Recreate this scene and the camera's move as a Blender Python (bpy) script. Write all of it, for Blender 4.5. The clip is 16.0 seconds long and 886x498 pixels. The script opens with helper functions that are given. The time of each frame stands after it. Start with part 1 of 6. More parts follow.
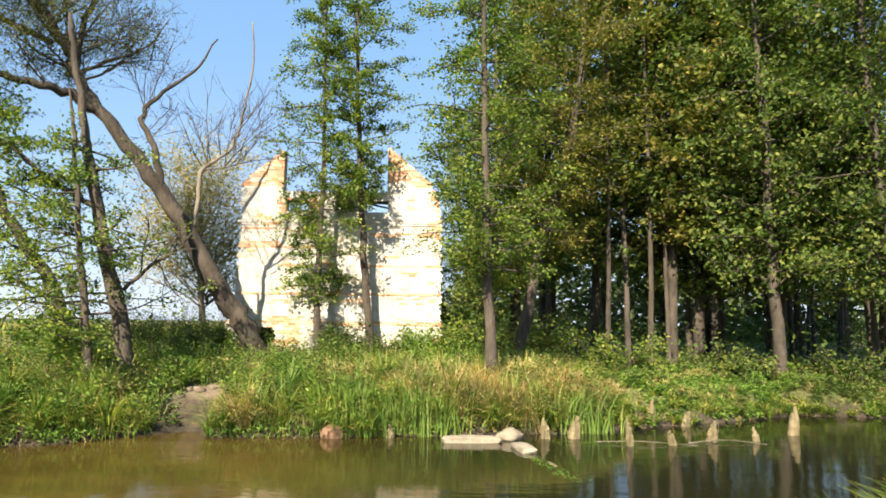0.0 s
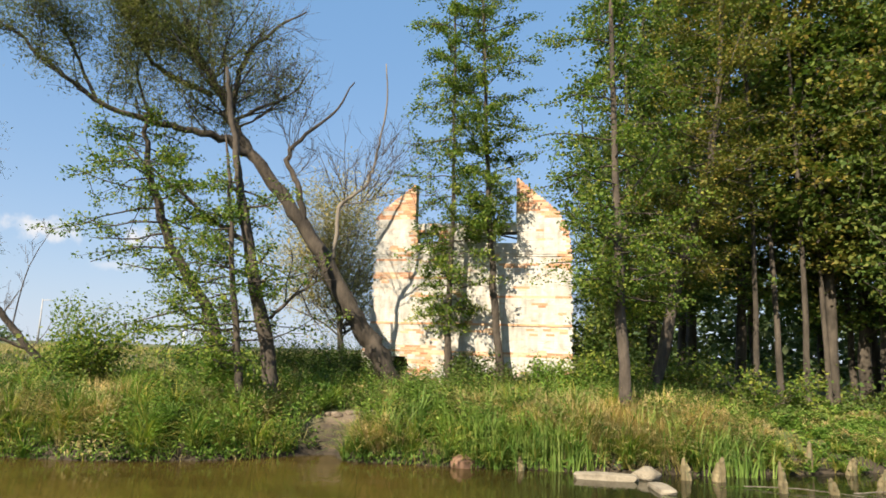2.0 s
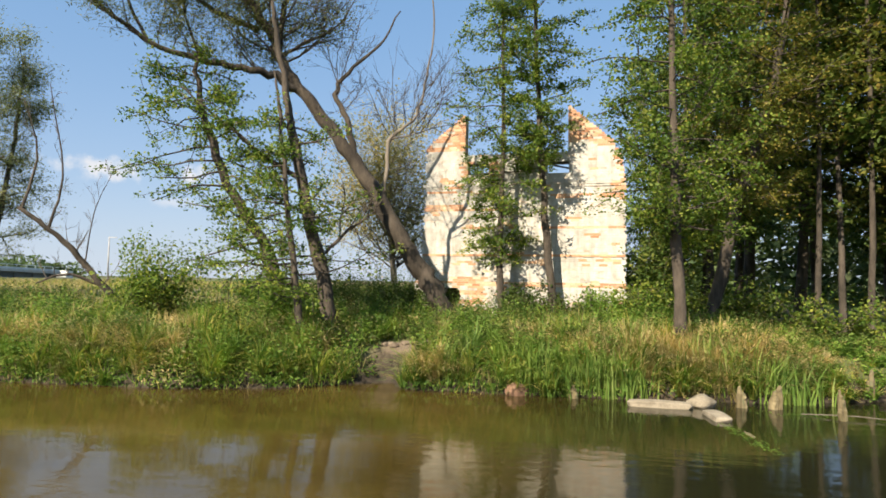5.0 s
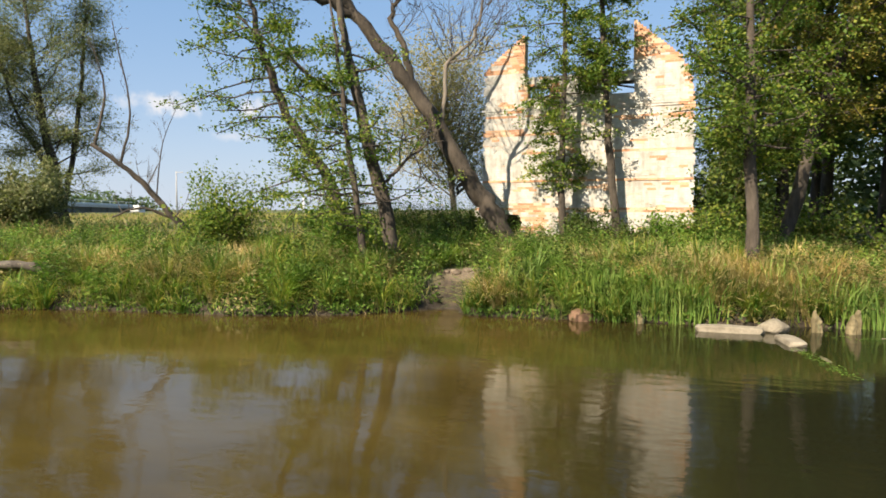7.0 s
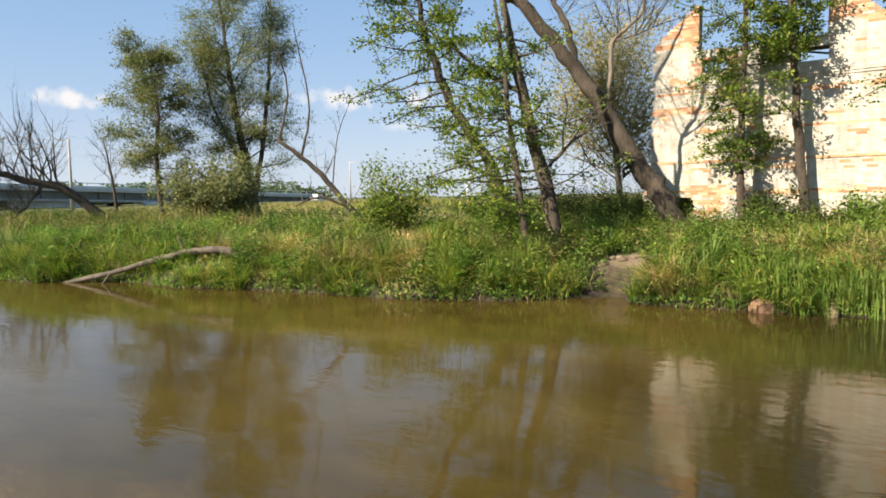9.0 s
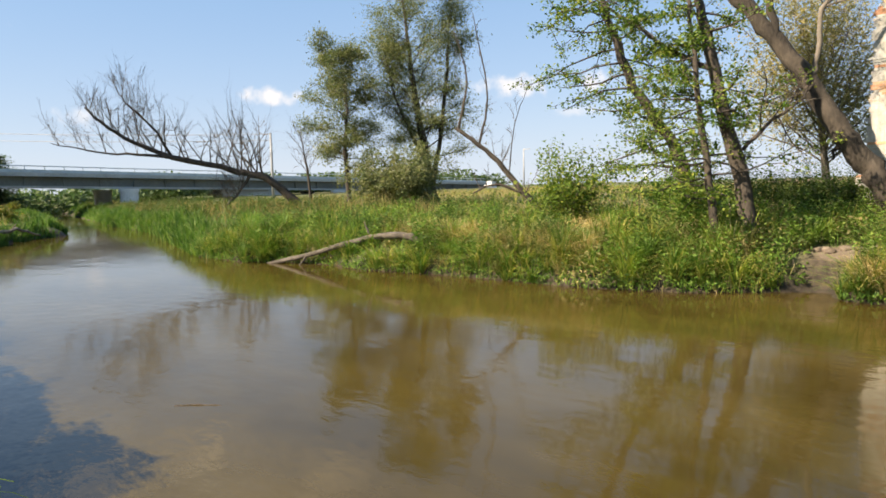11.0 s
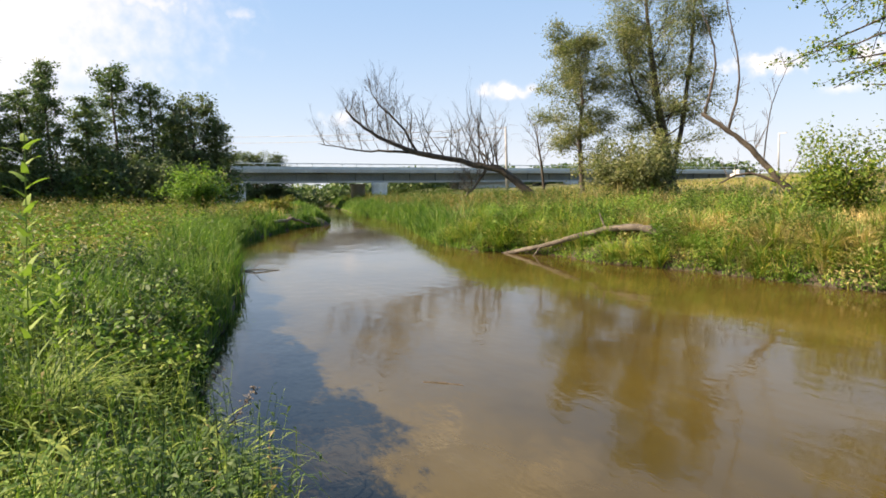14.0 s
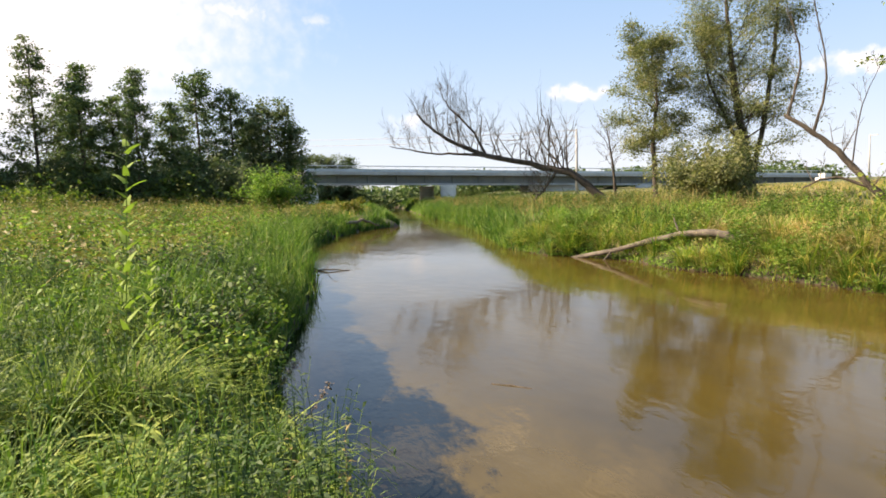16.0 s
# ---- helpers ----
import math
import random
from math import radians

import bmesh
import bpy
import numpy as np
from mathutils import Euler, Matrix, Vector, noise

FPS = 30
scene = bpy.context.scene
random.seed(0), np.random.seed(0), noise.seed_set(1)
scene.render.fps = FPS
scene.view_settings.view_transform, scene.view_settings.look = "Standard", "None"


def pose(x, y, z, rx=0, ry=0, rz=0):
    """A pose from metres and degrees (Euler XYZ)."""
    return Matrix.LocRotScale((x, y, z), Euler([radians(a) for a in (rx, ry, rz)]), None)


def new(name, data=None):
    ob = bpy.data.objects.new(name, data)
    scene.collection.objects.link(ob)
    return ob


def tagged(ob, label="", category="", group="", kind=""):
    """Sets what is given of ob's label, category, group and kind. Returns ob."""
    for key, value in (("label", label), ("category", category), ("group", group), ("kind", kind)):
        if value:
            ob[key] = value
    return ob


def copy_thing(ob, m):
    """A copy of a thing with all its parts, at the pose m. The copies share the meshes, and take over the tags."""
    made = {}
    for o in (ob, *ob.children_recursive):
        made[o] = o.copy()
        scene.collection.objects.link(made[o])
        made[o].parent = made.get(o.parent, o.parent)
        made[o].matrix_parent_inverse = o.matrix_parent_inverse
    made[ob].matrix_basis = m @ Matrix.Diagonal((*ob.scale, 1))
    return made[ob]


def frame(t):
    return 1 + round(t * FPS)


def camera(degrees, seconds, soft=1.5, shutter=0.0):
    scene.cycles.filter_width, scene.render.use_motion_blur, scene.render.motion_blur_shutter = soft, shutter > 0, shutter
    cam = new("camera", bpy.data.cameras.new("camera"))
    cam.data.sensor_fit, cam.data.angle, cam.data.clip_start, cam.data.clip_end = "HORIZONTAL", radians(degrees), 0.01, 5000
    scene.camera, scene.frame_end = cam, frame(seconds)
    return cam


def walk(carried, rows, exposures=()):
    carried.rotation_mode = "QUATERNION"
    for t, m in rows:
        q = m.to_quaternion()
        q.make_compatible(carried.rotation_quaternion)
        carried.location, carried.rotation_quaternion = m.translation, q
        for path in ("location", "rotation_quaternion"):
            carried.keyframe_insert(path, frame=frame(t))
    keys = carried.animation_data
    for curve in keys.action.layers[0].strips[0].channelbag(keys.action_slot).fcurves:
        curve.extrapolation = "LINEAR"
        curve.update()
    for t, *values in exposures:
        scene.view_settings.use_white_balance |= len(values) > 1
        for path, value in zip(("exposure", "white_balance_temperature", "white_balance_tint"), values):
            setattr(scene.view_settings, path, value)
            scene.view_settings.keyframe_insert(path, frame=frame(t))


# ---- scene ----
cam = camera(67.45, 16.0, soft=1.75)
EXPOSURES = [(0.0, 1.64, 6600, 11), (1.5, 1.28, 6550, 11), (3.5, 1.16, 6550, 11), (8.0, 1.2, 6650, 12), (11.0, 1.37, 6850, 13), (13.5, 1.38, 7000, 14), (14.0, 1.57, 7300, 16), (16.0, 1.66, 7400, 17)]
PATH = [
    (0.0, 0.027, 0.020, 2.203, 96.59, -0.63, -0.07),
    (0.5, 0.048, 0.035, 2.183, 97.40, -0.81, 3.91),
    (1.0, 0.052, 0.037, 2.169, 98.17, -1.20, 7.45),
    (1.5, 0.075, 0.025, 2.176, 98.78, -1.44, 9.99),
    (2.0, 0.094, -0.000, 2.169, 99.08, -1.61, 11.20),
    (2.5, 0.103, -0.021, 2.184, 99.10, -1.55, 11.14),
    (3.0, 0.096, -0.032, 2.182, 98.94, -1.50, 11.02),
    (3.5, 0.084, -0.026, 2.207, 98.63, -1.79, 11.90),
    (4.0, 0.063, -0.036, 2.227, 97.78, -1.87, 13.23),
    (4.5, 0.053, -0.053, 2.223, 95.92, -1.54, 14.83),
    (5.0, 0.053, -0.027, 2.199, 93.05, -0.98, 15.57),
    (5.2, 0.055, -0.027, 2.209, 91.91, -0.79, 15.93),
    (7.5, -0.069, 0.033, 2.170, 86.35, 0.39, 21.64),
    (8.0, -0.067, 0.022, 2.172, 85.85, 0.59, 23.62),
    (8.5, -0.071, 0.042, 2.186, 85.63, 0.06, 29.68),
    (8.7, -0.064, 0.047, 2.191, 85.65, 0.45, 31.80),
    (10.8, -0.137, -0.008, 2.214, 84.87, 1.30, 47.41),
    (11.0, -0.153, -0.012, 2.203, 84.82, 1.38, 49.24),
    (11.5, -0.139, -0.025, 2.206, 84.70, 1.53, 53.14),
    (12.0, -0.145, -0.048, 2.209, 84.81, 1.32, 56.78),
    (12.5, -0.141, -0.053, 2.214, 84.94, 1.58, 60.35),
    (13.0, -0.159, -0.059, 2.215, 84.97, 1.98, 63.62),
    (13.5, -0.158, -0.071, 2.205, 84.91, 1.66, 66.54),
    (14.0, -0.159, -0.126, 2.203, 84.69, 2.01, 68.96),
    (14.5, -0.147, -0.121, 2.216, 84.72, 1.87, 70.80),
    (15.0, -0.145, -0.131, 2.221, 84.87, 1.70, 72.77),
    (15.5, -0.125, -0.158, 2.208, 85.01, 1.79, 74.38),
    (16.0, -0.106, -0.177, 2.211, 85.10, 1.69, 74.83),
]
walk(cam, [(t, pose(x, y, z, rx, ry, rz)) for t, x, y, z, rx, ry, rz in PATH], EXPOSURES)

# ---- world and sun ----
SUN_AZ, SUN_EL = radians(161), radians(38)      # azimuth turns left from +y
sun_dir = Vector((-math.sin(SUN_AZ) * math.cos(SUN_EL), math.cos(SUN_AZ) * math.cos(SUN_EL), math.sin(SUN_EL)))
sun = new("sun", bpy.data.lights.new("sun", "SUN"))
sun.data.energy, sun.data.angle, sun.data.color = 5.0, radians(0.53), (1.0, 0.89, 0.70)
sun.matrix_world = sun_dir.to_track_quat("Z", "Y").to_matrix().to_4x4()


def build_world():
    w = bpy.data.worlds.new("sky")
    scene.world = w
    w.use_nodes = True
    nt = w.node_tree
    N, L = nt.nodes, nt.links
    sky = N.new("ShaderNodeTexSky")
    sky.sky_type, sky.sun_disc = "NISHITA", False
    sky.sun_elevation, sky.sun_rotation = SUN_EL, -SUN_AZ
    sky.air_density, sky.dust_density, sky.ozone_density = 1.0, 0.8, 1.2
    tc = N.new("ShaderNodeTexCoord")
    sep = N.new("ShaderNodeSeparateXYZ")
    L.new(tc.outputs["Generated"], sep.inputs[0])

    def mth(op, a, b=None, c=None):
        n = N.new("ShaderNodeMath")
        n.operation = op
        for k, v in enumerate((a, b, c)):
            if v is None:
                continue
            if isinstance(v, (int, float)):
                n.inputs[k].default_value = v
            else:
                L.new(v, n.inputs[k])
        return n.outputs[0]

    az = mth("MULTIPLY", mth("ARCTAN2", mth("MULTIPLY", sep.outputs[0], -1), sep.outputs[1]), 57.2958)
    el = mth("MULTIPLY", mth("ARCSINE", sep.outputs[2]), 57.2958)
    nz = N.new("ShaderNodeTexNoise")
    nz.inputs["Scale"].default_value, nz.inputs["Detail"].default_value = 42, 5
    L.new(tc.outputs["Generated"], nz.inputs["Vector"])
    total = None
    # small fair-weather clouds: azimuth, elevation, half width, half height, density
    for a, e, wa, he, dens in ((63.4, 7.9, 2.6, 0.75, 0.95), (77.3, 6.1, 1.7, 0.9, 0.7), (43.4, 8.4, 3.4, 0.85, 0.9), (36.6, 8.4, 1.3, 0.9, 0.9), (38.4, 6.2, 2.6, 0.5, 0.45), (50.4, 7.4, 1.6, 0.6, 0.35), (91, 14.6, 3.0, 1.0, 0.6), (85.0, 14.1, 1.3, 0.7, 0.4), (60, 24, 6, 3.0, 0.9), (70, 20.5, 4, 1.8, 0.9), (79, 22, 5, 2.4, 0.95), (84, 28, 6, 3.0, 0.95), (72, 29, 5, 2.6, 0.9), (93, 23, 6, 3.0, 0.9), (66, 42, 14, 5, 0.9), (100, 38, 12, 5, 0.9), (80, 52, 18, 5, 0.8)):
        u = mth("DIVIDE", mth("SUBTRACT", az, a), wa)
        v = mth("DIVIDE", mth("SUBTRACT", el, e), he)
        d = mth("SQRT", mth("ADD", mth("MULTIPLY", u, u), mth("MULTIPLY", v, v)))
        m = mth("SUBTRACT", 1.15, d)
        m = mth("ADD", m, mth("MULTIPLY", mth("SUBTRACT", nz.outputs["Fac"], 0.5), 3.2))
        n = N.new("ShaderNodeMapRange")
        n.interpolation_type = "SMOOTHSTEP"
        n.inputs["From Min"].default_value, n.inputs["From Max"].default_value, n.inputs["To Max"].default_value = 0.0, 1.3, dens
        L.new(m, n.inputs["Value"])
        total = n.outputs[0] if total is None else mth("MAXIMUM", total, n.outputs[0])
    # a thin bright veil on the sunward side
    u = mth("DIVIDE", mth("SUBTRACT", az, 118), 31)
    v = mth("DIVIDE", mth("SUBTRACT", el, 15), 13)
    d = mth("ADD", mth("SQRT", mth("ADD", mth("MULTIPLY", u, u), mth("MULTIPLY", v, v))), mth("MULTIPLY", mth("SUBTRACT", nz.outputs["Fac"], 0.5), 0.5))
    n = N.new("ShaderNodeMapRange")
    n.interpolation_type = "SMOOTHSTEP"
    n.inputs["From Min"].default_value, n.inputs["From Max"].default_value, n.inputs["To Min"].default_value, n.inputs["To Max"].default_value = 0.5, 1.15, 0.8, 0.0
    L.new(d, n.inputs["Value"])
    total = mth("MAXIMUM", total, n.outputs[0])
    clear = N.new("ShaderNodeMix")         # the even blue of a bright day
    clear.data_type = "RGBA"
    clear.inputs[0].default_value = 0.55
    L.new(sky.outputs[0], clear.inputs[6])
    clear.inputs[7].default_value = (2.1, 4.6, 8.2, 1)
    haze = N.new("ShaderNodeMix")          # pale haze low over the horizon
    haze.data_type = "RGBA"
    L.new(mth("MULTIPLY", mth("EXPONENT", mth("DIVIDE", mth("MAXIMUM", el, 0.0), -8.5)), 0.82), haze.inputs[0])
    L.new(clear.outputs[2], haze.inputs[6])
    haze.inputs[7].default_value = (6.2, 6.8, 7.5, 1)
    mix = N.new("ShaderNodeMix")
    mix.data_type = "RGBA"
    L.new(total, mix.inputs[0])
    L.new(haze.outputs[2], mix.inputs[6])
    mix.inputs[7].default_value = (8.0, 7.9, 7.9, 1)
    bg = N["Background"]
    bg.inputs["Strength"].default_value = 0.052
    L.new(mix.outputs[2], bg.inputs["Color"])


build_world()


# ---- materials ----
def nodes_of(name):
    m = bpy.data.materials.new(name)
    m.use_nodes = True
    nt = m.node_tree
    return m, nt.nodes, nt.links, nt.nodes["Principled BSDF"]


def ramp(N, L, src, stops):
    r = N.new("ShaderNodeValToRGB")
    el = r.color_ramp.elements
    while len(el) < len(stops):
        el.new(0.5)
    for e, (p, c) in zip(el, stops):
        e.position, e.color = p, (*c, 1)
    L.new(src, r.inputs[0])
    return r.outputs[0]


def noise_tex(N, L, vec, scale, detail=4, rough=0.6):
    n = N.new("ShaderNodeTexNoise")
    n.inputs["Scale"].default_value, n.inputs["Detail"].default_value, n.inputs["Roughness"].default_value = scale, detail, rough
    L.new(vec, n.inputs["Vector"])
    return n.outputs["Fac"]


def mixc(N, L, fac, a, b, mode="MIX"):
    m = N.new("ShaderNodeMix")
    m.data_type, m.blend_type = "RGBA", mode
    for k, v in ((0, fac), (6, a), (7, b)):
        if isinstance(v, (int, float)):
            m.inputs[k].default_value = v
        elif isinstance(v, tuple):
            m.inputs[k].default_value = (*v, 1)
        else:
            L.new(v, m.inputs[k])
    return m.outputs[2]


def bump(N, L, b, height, strength, dist):
    n = N.new("ShaderNodeBump")
    n.inputs["Strength"].default_value, n.inputs["Distance"].default_value = strength, dist
    L.new(height, n.inputs["Height"])
    L.new(n.outputs[0], b.inputs["Normal"])


def coords(N, L, stretch=(1, 1, 1)):
    g = N.new("ShaderNodeNewGeometry")
    mp = N.new("ShaderNodeMapping")
    mp.inputs["Scale"].default_value = stretch
    L.new(g.outputs["Position"], mp.inputs["Vector"])
    return g, mp.outputs[0]


def surface(name, lo, hi, scale=3.0, fine=30.0, rough=0.85, bump_s=0.5, bump_d=0.02, stretch=(1, 1, 1), spot=None, metal=0.0):
    m, N, L, b = nodes_of(name)
    g, v = coords(N, L, stretch)
    big, small = noise_tex(N, L, v, scale), noise_tex(N, L, v, fine, 6)
    c = ramp(N, L, big, [(0.32, lo), (0.68, hi)])
    c = mixc(N, L, 0.55, c, ramp(N, L, small, [(0.3, (0.45, 0.45, 0.45)), (0.7, (1.0, 1.0, 1.0))]), "MULTIPLY")
    if spot:
        f = ramp(N, L, noise_tex(N, L, v, scale * 2.3, 5), [(0.55, (0, 0, 0)), (0.66, (1, 1, 1))])
        c = mixc(N, L, f, c, spot)
    L.new(c, b.inputs["Base Color"])
    b.inputs["Roughness"].default_value, b.inputs["Metallic"].default_value = rough, metal
    bump(N, L, b, small, bump_s, bump_d)
    return m


def leaf_mat(name, cols, rough=0.6, trans=0.33):
    """Foliage: a colour of its own for each leaf, with light through the blade."""
    m, N, L, b = nodes_of(name)
    g, v = coords(N, L)
    r = g.outputs["Random Per Island"]
    c = ramp(N, L, r, [(k / max(1, len(cols) - 1), cc) for k, cc in enumerate(cols)])
    patch = ramp(N, L, noise_tex(N, L, v, 1.1, 3), [(0.32, (0.55, 0.66, 0.6)), (0.66, (1.25, 1.15, 1.0))])
    c = mixc(N, L, 0.8, c, patch, "MULTIPLY")
    c = mixc(N, L, 1.0, c, (1.36, 1.3, 1.35), "MULTIPLY")
    L.new(c, b.inputs["Base Color"])
    b.inputs["Roughness"].default_value = rough
    b.inputs["Specular IOR Level"].default_value = 0.2
    t = N.new("ShaderNodeBsdfTranslucent")
    tcol = mixc(N, L, 1.0, c, (1.15, 1.4, 0.8), "MULTIPLY")
    L.new(tcol, t.inputs["Color"])
    ms = N.new("ShaderNodeMixShader")
    ms.inputs[0].default_value = trans
    L.new(b.outputs[0], ms.inputs[1])
    L.new(t.outputs[0], ms.inputs[2])
    L.new(ms.outputs[0], N["Material Output"].inputs["Surface"])
    return m


def ground_mat():
    m, N, L, b = nodes_of("meadow_soil")
    g, v = coords(N, L)
    big = noise_tex(N, L, v, 0.35, 5)
    small = noise_tex(N, L, v, 9, 6)
    c = ramp(N, L, big, [(0.3, (0.055, 0.085, 0.018)), (0.5, (0.10, 0.11, 0.03)), (0.7, (0.16, 0.13, 0.055))])
    c = mixc(N, L, 0.6, c, ramp(N, L, small, [(0.3, (0.4, 0.4, 0.4)), (0.7, (1.1, 1.1, 1.1))]), "MULTIPLY")
    at = N.new("ShaderNodeAttribute")
    at.attribute_name = "bare"
    soil = ramp(N, L, noise_tex(N, L, v, 5, 6), [(0.3, (0.07, 0.048, 0.03)), (0.6, (0.17, 0.127, 0.088)), (0.8, (0.27, 0.215, 0.16))])
    c = mixc(N, L, at.outputs["Fac"], c, soil)
    # overhang shade along the waterline, put into the earth colour
    shade_node = N.new("ShaderNodeAttribute")
    shade_node.attribute_name = "bank_shade"
    shaded_earth = ramp(N, L, noise_tex(N, L, v, 6, 6), [(0.3, (0.022, 0.016, 0.01)), (0.7, (0.06, 0.044, 0.028))])
    c = mixc(N, L, shade_node.outputs["Fac"], c, shaded_earth)
    fa = N.new("ShaderNodeAttribute")
    fa.attribute_name = "field"
    crop = ramp(N, L, noise_tex(N, L, v, 0.12, 5), [(0.3, (0.17, 0.125, 0.075)), (0.7, (0.27, 0.20, 0.12))])
    c = mixc(N, L, fa.outputs["Fac"], c, crop)
    L.new(c, b.inputs["Base Color"])
    b.inputs["Roughness"].default_value = 0.95
    bump(N, L, b, small, 0.8, 0.06)
    return m


def water_mat():
    m, N, L, b = nodes_of("river_water")
    g, v = coords(N, L, (0.5, 1.0, 1.0))
    bed = noise_tex(N, L, v, 0.45, 5)
    c = ramp(N, L, bed, [(0.30, (0.036, 0.025, 0.006)), (0.55, (0.066, 0.046, 0.011)), (0.75, (0.088, 0.065, 0.022))])
    sx = N.new("ShaderNodeSeparateXYZ")     # the wood's dark reflection by the piles, put into the water colour
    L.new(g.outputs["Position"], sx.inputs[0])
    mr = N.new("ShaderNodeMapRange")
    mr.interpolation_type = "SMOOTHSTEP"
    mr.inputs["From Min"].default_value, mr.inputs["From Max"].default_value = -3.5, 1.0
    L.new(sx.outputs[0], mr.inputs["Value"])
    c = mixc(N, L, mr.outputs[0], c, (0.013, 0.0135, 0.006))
    wob = N.new("ShaderNodeMath")           # shade of the near bank's plants, put into the water colour in ragged patches
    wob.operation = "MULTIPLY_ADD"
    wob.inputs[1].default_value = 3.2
    shade_co = N.new("ShaderNodeMapping")
    shade_co.inputs["Scale"].default_value = (0.55, 1.0, 1.0)
    L.new(g.outputs["Position"], shade_co.inputs["Vector"])
    L.new(noise_tex(N, L, shade_co.outputs[0], 1.15, 7, 0.68), wob.inputs[0])
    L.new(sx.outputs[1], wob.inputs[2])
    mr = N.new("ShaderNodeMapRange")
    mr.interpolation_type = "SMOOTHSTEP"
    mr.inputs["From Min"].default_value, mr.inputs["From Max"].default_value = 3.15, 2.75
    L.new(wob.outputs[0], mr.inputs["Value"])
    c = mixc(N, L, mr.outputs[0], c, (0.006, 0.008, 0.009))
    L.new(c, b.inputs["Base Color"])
    b.inputs["Roughness"].default_value = 0.06
    b.inputs["IOR"].default_value = 1.33
    calm = ramp(N, L, noise_tex(N, L, v, 0.22, 3), [(0.42, (0.25, 0.25, 0.25)), (0.62, (1, 1, 1))])
    rip = noise_tex(N, L, v, 5.0, 3, 0.55)
    swell = noise_tex(N, L, v, 1.3, 2, 0.5)
    s = N.new("ShaderNodeMath")
    s.operation = "MULTIPLY_ADD"
    L.new(rip, s.inputs[0])
    L.new(calm, s.inputs[1])
    L.new(swell, s.inputs[2])
    bump(N, L, b, s.outputs[0], 0.14, 0.05)
    return m


def brick_mat(name, white):
    m, N, L, b = nodes_of(name)
    g, v = coords(N, L)
    oi = N.new("ShaderNodeObjectInfo")
    add = N.new("ShaderNodeMath")
    add.operation = "ADD"
    L.new(g.outputs["Random Per Island"], add.inputs[0])
    L.new(oi.outputs["Random"], add.inputs[1])
    fr = N.new("ShaderNodeMath")
    fr.operation = "FRACT"
    L.new(add.outputs[0], fr.inputs[0])
    red = ramp(N, L, fr.outputs[0], [(0.0, (0.40, 0.18, 0.085)), (0.4, (0.53, 0.27, 0.14)), (0.75, (0.61, 0.37, 0.21)), (1.0, (0.66, 0.48, 0.32))])
    grain = noise_tex(N, L, v, 26, 6)
    red = mixc(N, L, 0.5, red, ramp(N, L, grain, [(0.3, (0.55, 0.55, 0.55)), (0.7, (1.1, 1.1, 1.1))]), "MULTIPLY")
    wash = ramp(N, L, noise_tex(N, L, v, 4.0, 4), [(0.3, (0.375, 0.35, 0.305)), (0.6, (0.535, 0.515, 0.47))])
    mpv = N.new("ShaderNodeMapping")        # rain streaks and soot down the face
    mpv.inputs["Scale"].default_value = (3.2, 1, 0.35)
    L.new(g.outputs["Position"], mpv.inputs["Vector"])
    wash = mixc(N, L, 0.7, wash, ramp(N, L, noise_tex(N, L, mpv.outputs[0], 1.5, 6, 0.65), [(0.34, (0.62, 0.58, 0.52)), (0.56, (1.0, 1.0, 1.0))]), "MULTIPLY")
    if white:
        mp = N.new("ShaderNodeMapping")
        mp.inputs["Scale"].default_value = (1.3, 1, 4.0)
        L.new(g.outputs["Position"], mp.inputs["Vector"])
        mask = ramp(N, L, noise_tex(N, L, mp.outputs[0], 1.6, 7, 0.72), [(0.56, (1, 1, 1)), (0.68, (0.2, 0.2, 0.2))])
    else:
        mask = ramp(N, L, noise_tex(N, L, v, 3.0, 7, 0.7), [(0.52, (0.05, 0.05, 0.05)), (0.72, (0.35, 0.35, 0.35))])
    c = mixc(N, L, mask, red, wash)
    L.new(c, b.inputs["Base Color"])
    b.inputs["Roughness"].default_value = 0.9
    bump(N, L, b, grain, 0.6, 0.012)
    return m


M_GROUND, M_WATER = ground_mat(), water_mat()
M_WASH, M_BRICK = brick_mat("whitewashed_brick", True), brick_mat("bare_brick", False)
M_MORTAR = surface("lime_mortar", (0.40, 0.36, 0.30), (0.58, 0.54, 0.47), 2.5, 40)
# near-black colour that stands in for shade inside the wall hole
M_HOLESHADE = surface("hole_shade", (0.02, 0.017, 0.014), (0.06, 0.045, 0.035), 4, 30)
M_BARK = surface("alder_bark", (0.038, 0.03, 0.022), (0.115, 0.09, 0.068), 4, 22, 0.95, 1.0, 0.03, (1, 1, 0.35))
# alder bark again, darkened to put the wood's inner shade into its colour
M_SHADEDBARK = surface("shaded_bark", (0.035, 0.028, 0.02), (0.10, 0.08, 0.06), 4, 22, 0.95, 1.0, 0.03, (1, 1, 0.35))
M_WILLOWBARK = surface("willow_bark", (0.03, 0.023, 0.017), (0.105, 0.082, 0.06), 3, 18, 0.95, 1.0, 0.04, (1, 1, 0.3))
M_DEADWOOD = surface("grey_deadwood", (0.11, 0.09, 0.068), (0.25, 0.21, 0.165), 3, 25, 0.9, 0.8, 0.02, (1, 1, 0.4))
M_LOG = surface("wet_grey_log", (0.07, 0.056, 0.042), (0.17, 0.14, 0.11), 3, 25, 0.9, 0.8, 0.02, (1, 1, 0.4))
M_TWIG = surface("dry_twigs", (0.07, 0.055, 0.042), (0.15, 0.12, 0.092), 3, 20)
M_POST = surface("weathered_pile", (0.09, 0.07, 0.03), (0.27, 0.215, 0.115), 5, 30, 0.9, 0.9, 0.02, (1, 1, 0.3), (0.10, 0.10, 0.05))
